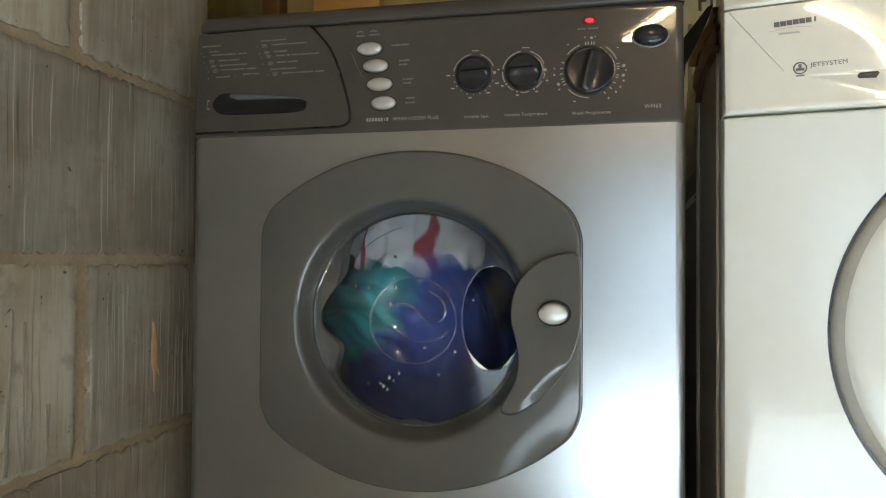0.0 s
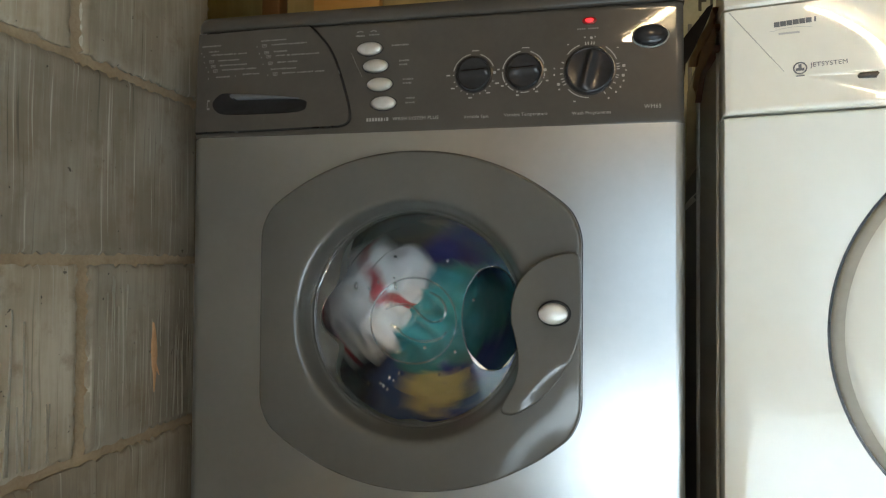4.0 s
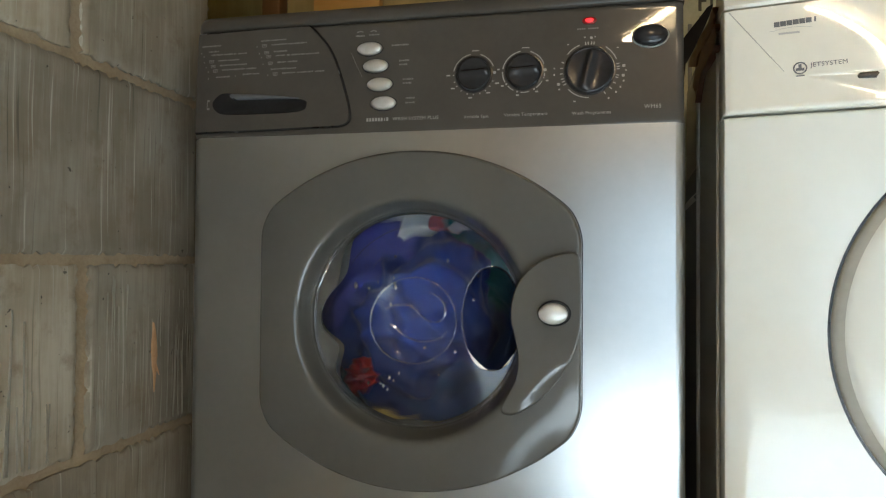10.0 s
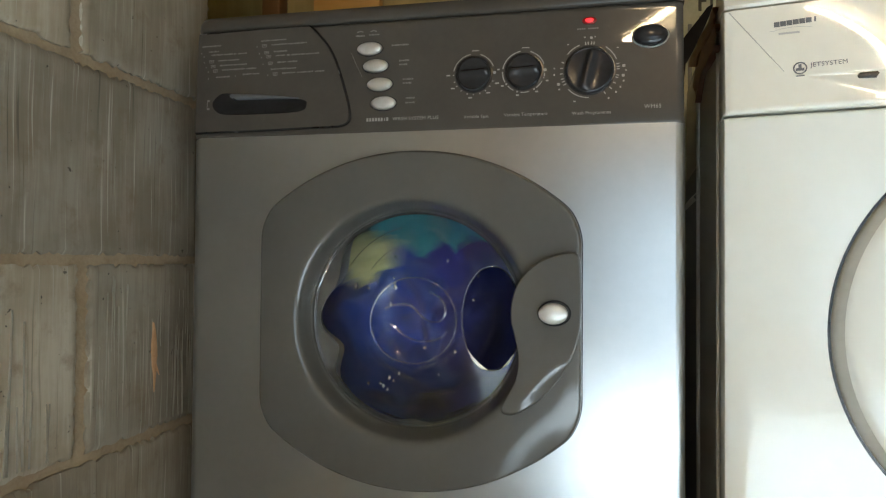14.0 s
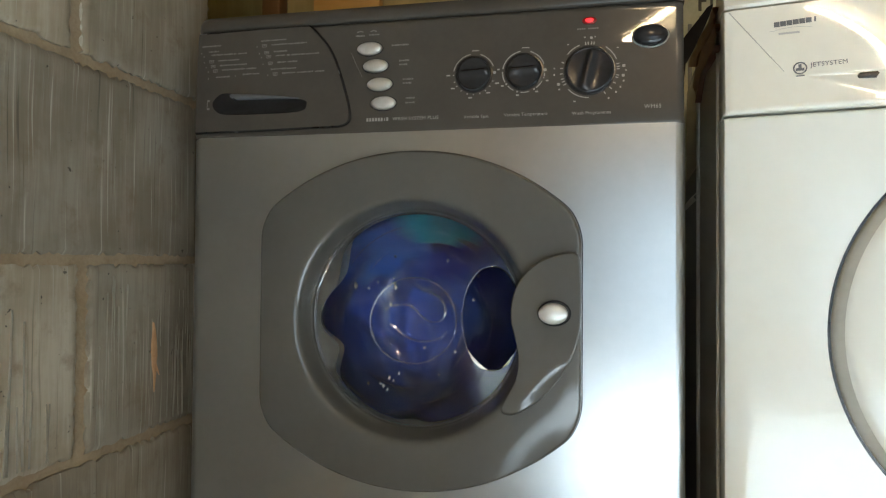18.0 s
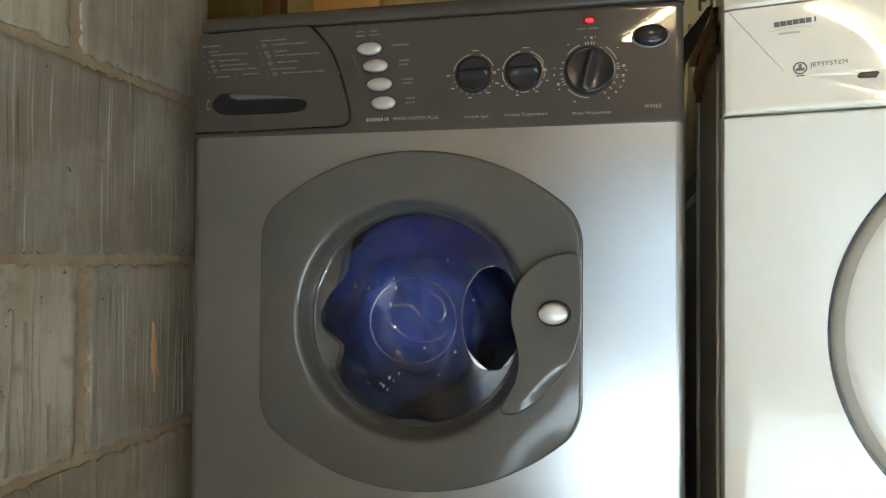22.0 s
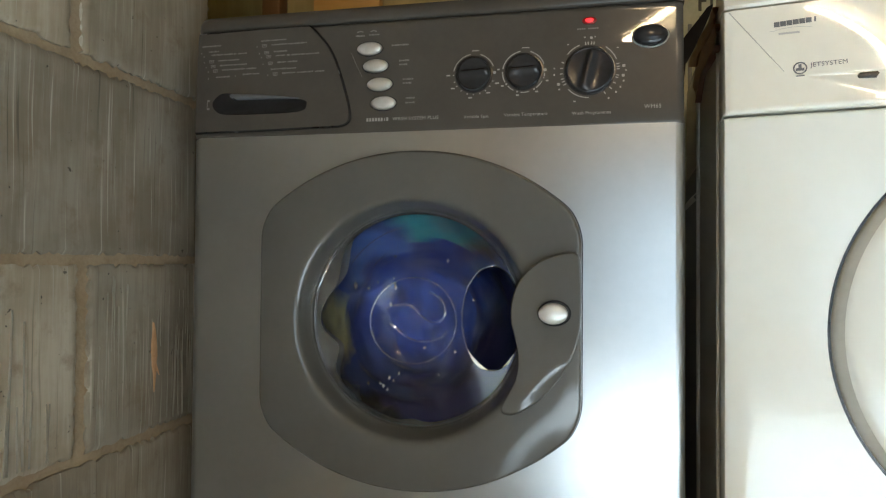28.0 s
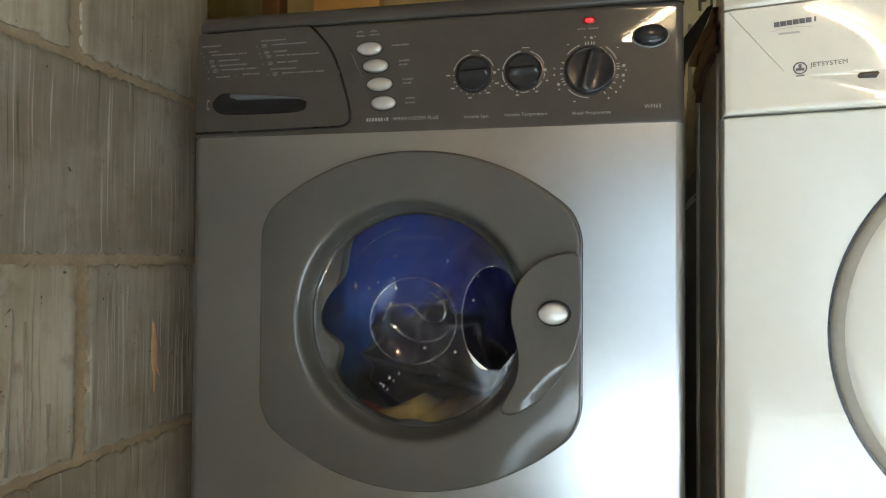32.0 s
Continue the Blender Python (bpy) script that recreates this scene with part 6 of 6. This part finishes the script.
    tumble(yellow, [(0, 0.6, -0.9, 0, 0.25), (0.2, -0.45, 0.4, 10, 0.17), (0.3, 0.1, 0.68, -20, 0.18), (0.5, 0.5, -0.75, 0, 0.24), (0.9, -0.75, 0.2, 30, 0.2), (1, -0.4, 0.7, 10, 0.2), (1.1, 0.05, 0.75, -20, 0.19), (1.3, -0.05, -0.72, 0, 0.19),
                    (1.4, -0.05, -0.8, 10, 0.185), (1.5, -0.55, -0.75, 10, 0.18), (1.6, -0.75, 0, 70, 0.2), (2, 0.75, -0.4, 0, 0.23), (2.1, 0.25, -0.66, -30, 0.17), (2.2, -0.05, -0.75, -60, 0.175), (2.3, -0.15, -0.72, -80, 0.175), (2.4, -0.15, -0.74, -100, 0.17),
                    (2.5, -0.45, -0.36, -130, 0.165), (2.6, -0.45, 0, -180, 0.165), (2.7, -0.25, 0.35, -230, 0.16), (2.8, 0.1, 0.18, -270, 0.16), (2.9, 0.3, -0.45, -300, 0.165), (3, -0.1, -0.85, 10, 0.19), (3.1, -0.5, -0.7, -30, 0.175), (3.2, -0.66, -0.3, -70, 0.17),
                    (3.3, -0.7, -0.2, -80, 0.17), (3.4, -0.65, -0.12, -90, 0.17), (3.5, -0.65, 0.05, -110, 0.17), (5.6, -0.5, -0.6, 0, 0.24), (5.9, -0.75, 0.2, 30, 0.18), (6, -0.42, 0.5, 15, 0.17), (6.1, 0, 0.76, -20, 0.17), (6.2, 0.55, 0.62, -60, 0.175),
                    (6.3, 0.8, 0.2, -90, 0.22), (6.6, -0.6, -0.7, 0, 0.2), (7, -0.6, -0.8, 0, 0.25), (7.6, -0.8, 0.2, 50, 0.24), (7.8, 0.05, 0.82, 0, 0.19), (8, 0.7, -0.6, 0, 0.25), (8.5, -0.5, 0.65, 20, 0.22), (8.6, -0.15, 0.82, 0, 0.2), (9, 0.8, -0.4, 0, 0.25),
                    (9.3, -0.6, 0.4, 30, 0.2), (9.4, -0.2, 0.72, 10, 0.175), (9.5, 0.45, 0.5, 70, 0.17), (10, -0.1, -0.9, 0, 0.2), (11, 0.5, 0.78, -30, 0.2), (12, 0.8, -0.9, 0, 0.25), (12.4, -0.9, 0.1, 60, 0.24), (12.5, -0.45, 0.72, 20, 0.205),
                    (12.6, 0.3, 0.84, -10, 0.205), (12.7, 0.8, 0.3, -60, 0.25), (13, -0.9, -0.8, 0, 0.25), (13.1, -0.88, -0.05, 60, 0.215), (13.2, -0.62, 0.46, 30, 0.19), (13.3, -0.05, 0.8, 0, 0.185), (13.4, 0.6, 0.6, -40, 0.22), (13.9, -0.85, 0.08, 40, 0.19),
                    (14, -0.47, 0.58, 10, 0.17), (14.1, 0.35, 0.66, -30, 0.17), (14.2, 0.82, 0.2, -70, 0.22), (17, 0.9, -0.9, 0, 0.25), (17.8, 0.4, 0.85, -25, 0.185), (18, -0.9, -0.9, 0, 0.25), (18.5, -0.25, 0.6, 10, 0.17), (19, 0.9, -0.8, 0, 0.25),
                    (20, -0.9, -0.8, 0, 0.26), (22, 0.9, -0.9, 0, 0.25), (22.8, -0.8, 0.4, 50, 0.23), (22.9, -0.05, 0.88, 0, 0.185), (23, 0.5, 0.62, -40, 0.17), (23.1, 0.85, 0, -80, 0.24), (24, 0.9, -0.9, 0, 0.25), (25, -0.9, -0.9, 0, 0.25),
                    (28, -0.78, -0.12, 80, 0.175), (28.1, -0.5, 0.5, 30, 0.175), (28.2, 0.08, 0.68, 85, 0.17), (28.3, 0.75, 0.25, -50, 0.22), (28.5, 0.2, -1, 0, 0.23), (28.6, -0.25, -0.9, 0, 0.18), (28.7, -0.75, -0.2, 70, 0.17), (28.8, -0.6, 0.3, 30, 0.16),
                    (28.9, -0.4, 0.4, 60, 0.15), (29, -0.05, 0.08, -20, 0.15), (29.1, 0.15, -0.65, -90, 0.16), (29.2, 0, -0.78, -120, 0.17), (29.3, -0.4, -0.55, -90, 0.16), (29.4, -0.4, -0.25, -10, 0.15), (29.5, -0.38, -0.3, -35, 0.15), (29.6, -0.3, -0.5, -60, 0.15),
                    (29.8, 0.25, -0.75, -120, 0.16), (30, -0.25, -0.85, -180, 0.18), (30.7, -0.45, -0.7, 20, 0.17), (31, 0.38, 0.62, -35, 0.16), (31.1, 0.8, 0.1, -70, 0.22), (31.3, 0.3, -0.9, 0, 0.25), (31.5, -0.8, 0.1, 60, 0.19), (31.6, -0.3, 0.7, 20, 0.17),
                    (31.7, 0.35, 0.7, -30, 0.185), (31.8, 0.85, 0, -80, 0.24), (32, 0, -0.98, 0, 0.19)])
    tumble(taupe, [(0, 0.75, 0.35, 60, 0.25), (1, 0.85, 0.55, -60, 0.23), (2, 0.3, -0.7, 10, 0.22), (3, -0.55, -0.7, 40, 0.225), (6, 0.75, 0.5, -60, 0.24), (7, -0.55, -0.6, 40, 0.23), (7.4, 0.6, -0.5, 40, 0.24), (7.8, 0.2, -0.8, 0, 0.235), (8, -0.65, -0.25, 60, 0.22),
                   (8.1, -0.1, 0.5, 0, 0.21), (8.2, 0.5, 0.35, -40, 0.195), (8.3, 0.7, 0.1, -80, 0.215), (8.6, -0.3, -0.85, 0, 0.24), (8.8, -0.45, 0.55, 40, 0.21), (8.9, 0.1, 0.6, 0, 0.215), (9, 0.42, 0.22, 60, 0.205), (9.1, 0.7, -0.3, 70, 0.23),
                   (9.4, -0.8, -0.4, 60, 0.24), (9.6, -0.28, 0.5, 70, 0.2), (9.8, 0.75, 0.2, 80, 0.225), (10, -0.8, -0.8, 40, 0.25), (11, -0.7, -0.6, 40, 0.25), (12, 0.9, 0.6, -40, 0.25), (14, 0.6, -0.9, 0, 0.26), (17, 0.5, -0.9, 0, 0.27), (19, 0.5, -1, 0, 0.27),
                   (20, -0.7, 0.75, 40, 0.24), (23, 0.3, -0.95, 0, 0.27), (28, 0.5, -0.9, 0, 0.27), (29.3, 0.4, -0.95, 0, 0.26), (29.5, 0.2, -0.95, 0, 0.255), (29.7, 0.3, -0.95, 0, 0.26), (30, 0.35, -0.95, 0, 0.26), (30.5, 0.4, -0.9, 0, 0.26), (31, 0.35, -0.9, 0, 0.26),
                   (31.4, 0.5, -1, 0, 0.27), (31.6, 0.5, -1, 0, 0.272), (32, 0.5, -0.6, 0, 0.255)])
    tumble(red, [(0, 0.3, 0.3, 0, 0.27), (0.1, -0.5, 0, 0, 0.25), (0.2, -0.35, 0, 0, 0.17), (0.3, -0.05, 0.2, -30, 0.165), (0.4, 0.32, 0.02, -60, 0.175), (0.5, 0.1, -0.4, -90, 0.25), (1, 0.1, 0.05, 60, 0.25), (2, 0.3, -0.8, 0, 0.26), (3, 0.5, -0.9, 0, 0.26),
                 (6, 0.8, 0.8, 0, 0.26), (9, -0.6, -0.8, 0, 0.26), (9.5, -0.35, -0.2, 20, 0.17), (10, -0.5, -0.55, 60, 0.165), (10.2, -0.47, -0.6, 0, 0.17), (10.4, -0.77, 0, -60, 0.18), (10.5, -0.5, 0.4, 30, 0.17), (10.6, -0.15, 0.45, 0, 0.165), (10.7, 0.4, 0.5, -40, 0.19),
                 (10.9, 0.6, -0.6, 0, 0.25), (11.1, -0.7, 0.3, 30, 0.2), (11.2, -0.38, 0.68, 20, 0.175), (11.3, 0.2, 0.75, -20, 0.175), (11.4, 0.6, 0.38, -60, 0.17), (11.5, 0.8, -0.1, -90, 0.23), (14, 0.8, -0.8, 0, 0.26), (20, -0.8, -0.8, 0, 0.27), (26, 0.8, -0.8, 0, 0.27),
                 (32, -0.5, -0.9, 0, 0.27)])
    tumble(navy, [(0, 0.75, 0.2, 90, 0.27), (1, 0.4, -0.8, 0, 0.27), (2, 0.3, -0.5, 10, 0.27), (3, 0.4, -0.8, 0, 0.265), (6, 0.55, 0.6, -40, 0.27), (7, 0.6, 0, 80, 0.265), (8, 0.6, -0.5, 30, 0.25), (9, 0.2, -0.3, 0, 0.255), (10, -0.3, -0.6, 20, 0.23),
                  (12, 0.8, -0.5, 50, 0.25), (14, 0.2, -0.8, 0, 0.24), (17, 0.3, -0.7, 0, 0.245), (20, 0.4, -0.8, 0, 0.25), (23, 0.3, -0.75, 0, 0.25), (25, 0.5, -0.7, 0, 0.25), (27.6, 0.3, -0.8, 0, 0.255), (27.8, 0.25, -0.85, 0, 0.255), (28, 0.3, -0.8, 0, 0.25),
                  (28.2, 0.35, -0.85, 0, 0.252), (28.4, 0.25, -0.8, 0, 0.252), (28.6, 0.3, -0.85, 0, 0.25), (28.8, 0.35, -0.8, 0, 0.25), (29, 0.3, -0.85, 0, 0.25), (29.2, 0.3, -0.8, 0, 0.248), (29.4, 0.25, -0.8, 0, 0.245), (29.6, 0.2, -0.75, 0, 0.24),
                  (29.8, 0.15, -0.65, 0, 0.232), (30, 0.1, -0.5, 0, 0.225), (30.2, 0.2, -0.25, 0, 0.223), (30.4, 0.25, -0.05, 0, 0.222), (30.6, 0.22, -0.08, 0, 0.222), (30.8, 0.18, -0.2, 0, 0.224), (31, 0.15, -0.3, 0, 0.225), (31.2, 0.2, -0.12, 0, 0.223),
                  (31.4, 0.18, -0.02, 0, 0.222), (31.6, 0.12, 0.1, 0, 0.222), (31.8, 0.2, -0.1, 0, 0.223), (32, 0.2, -0.25, 0, 0.225)])


motions()
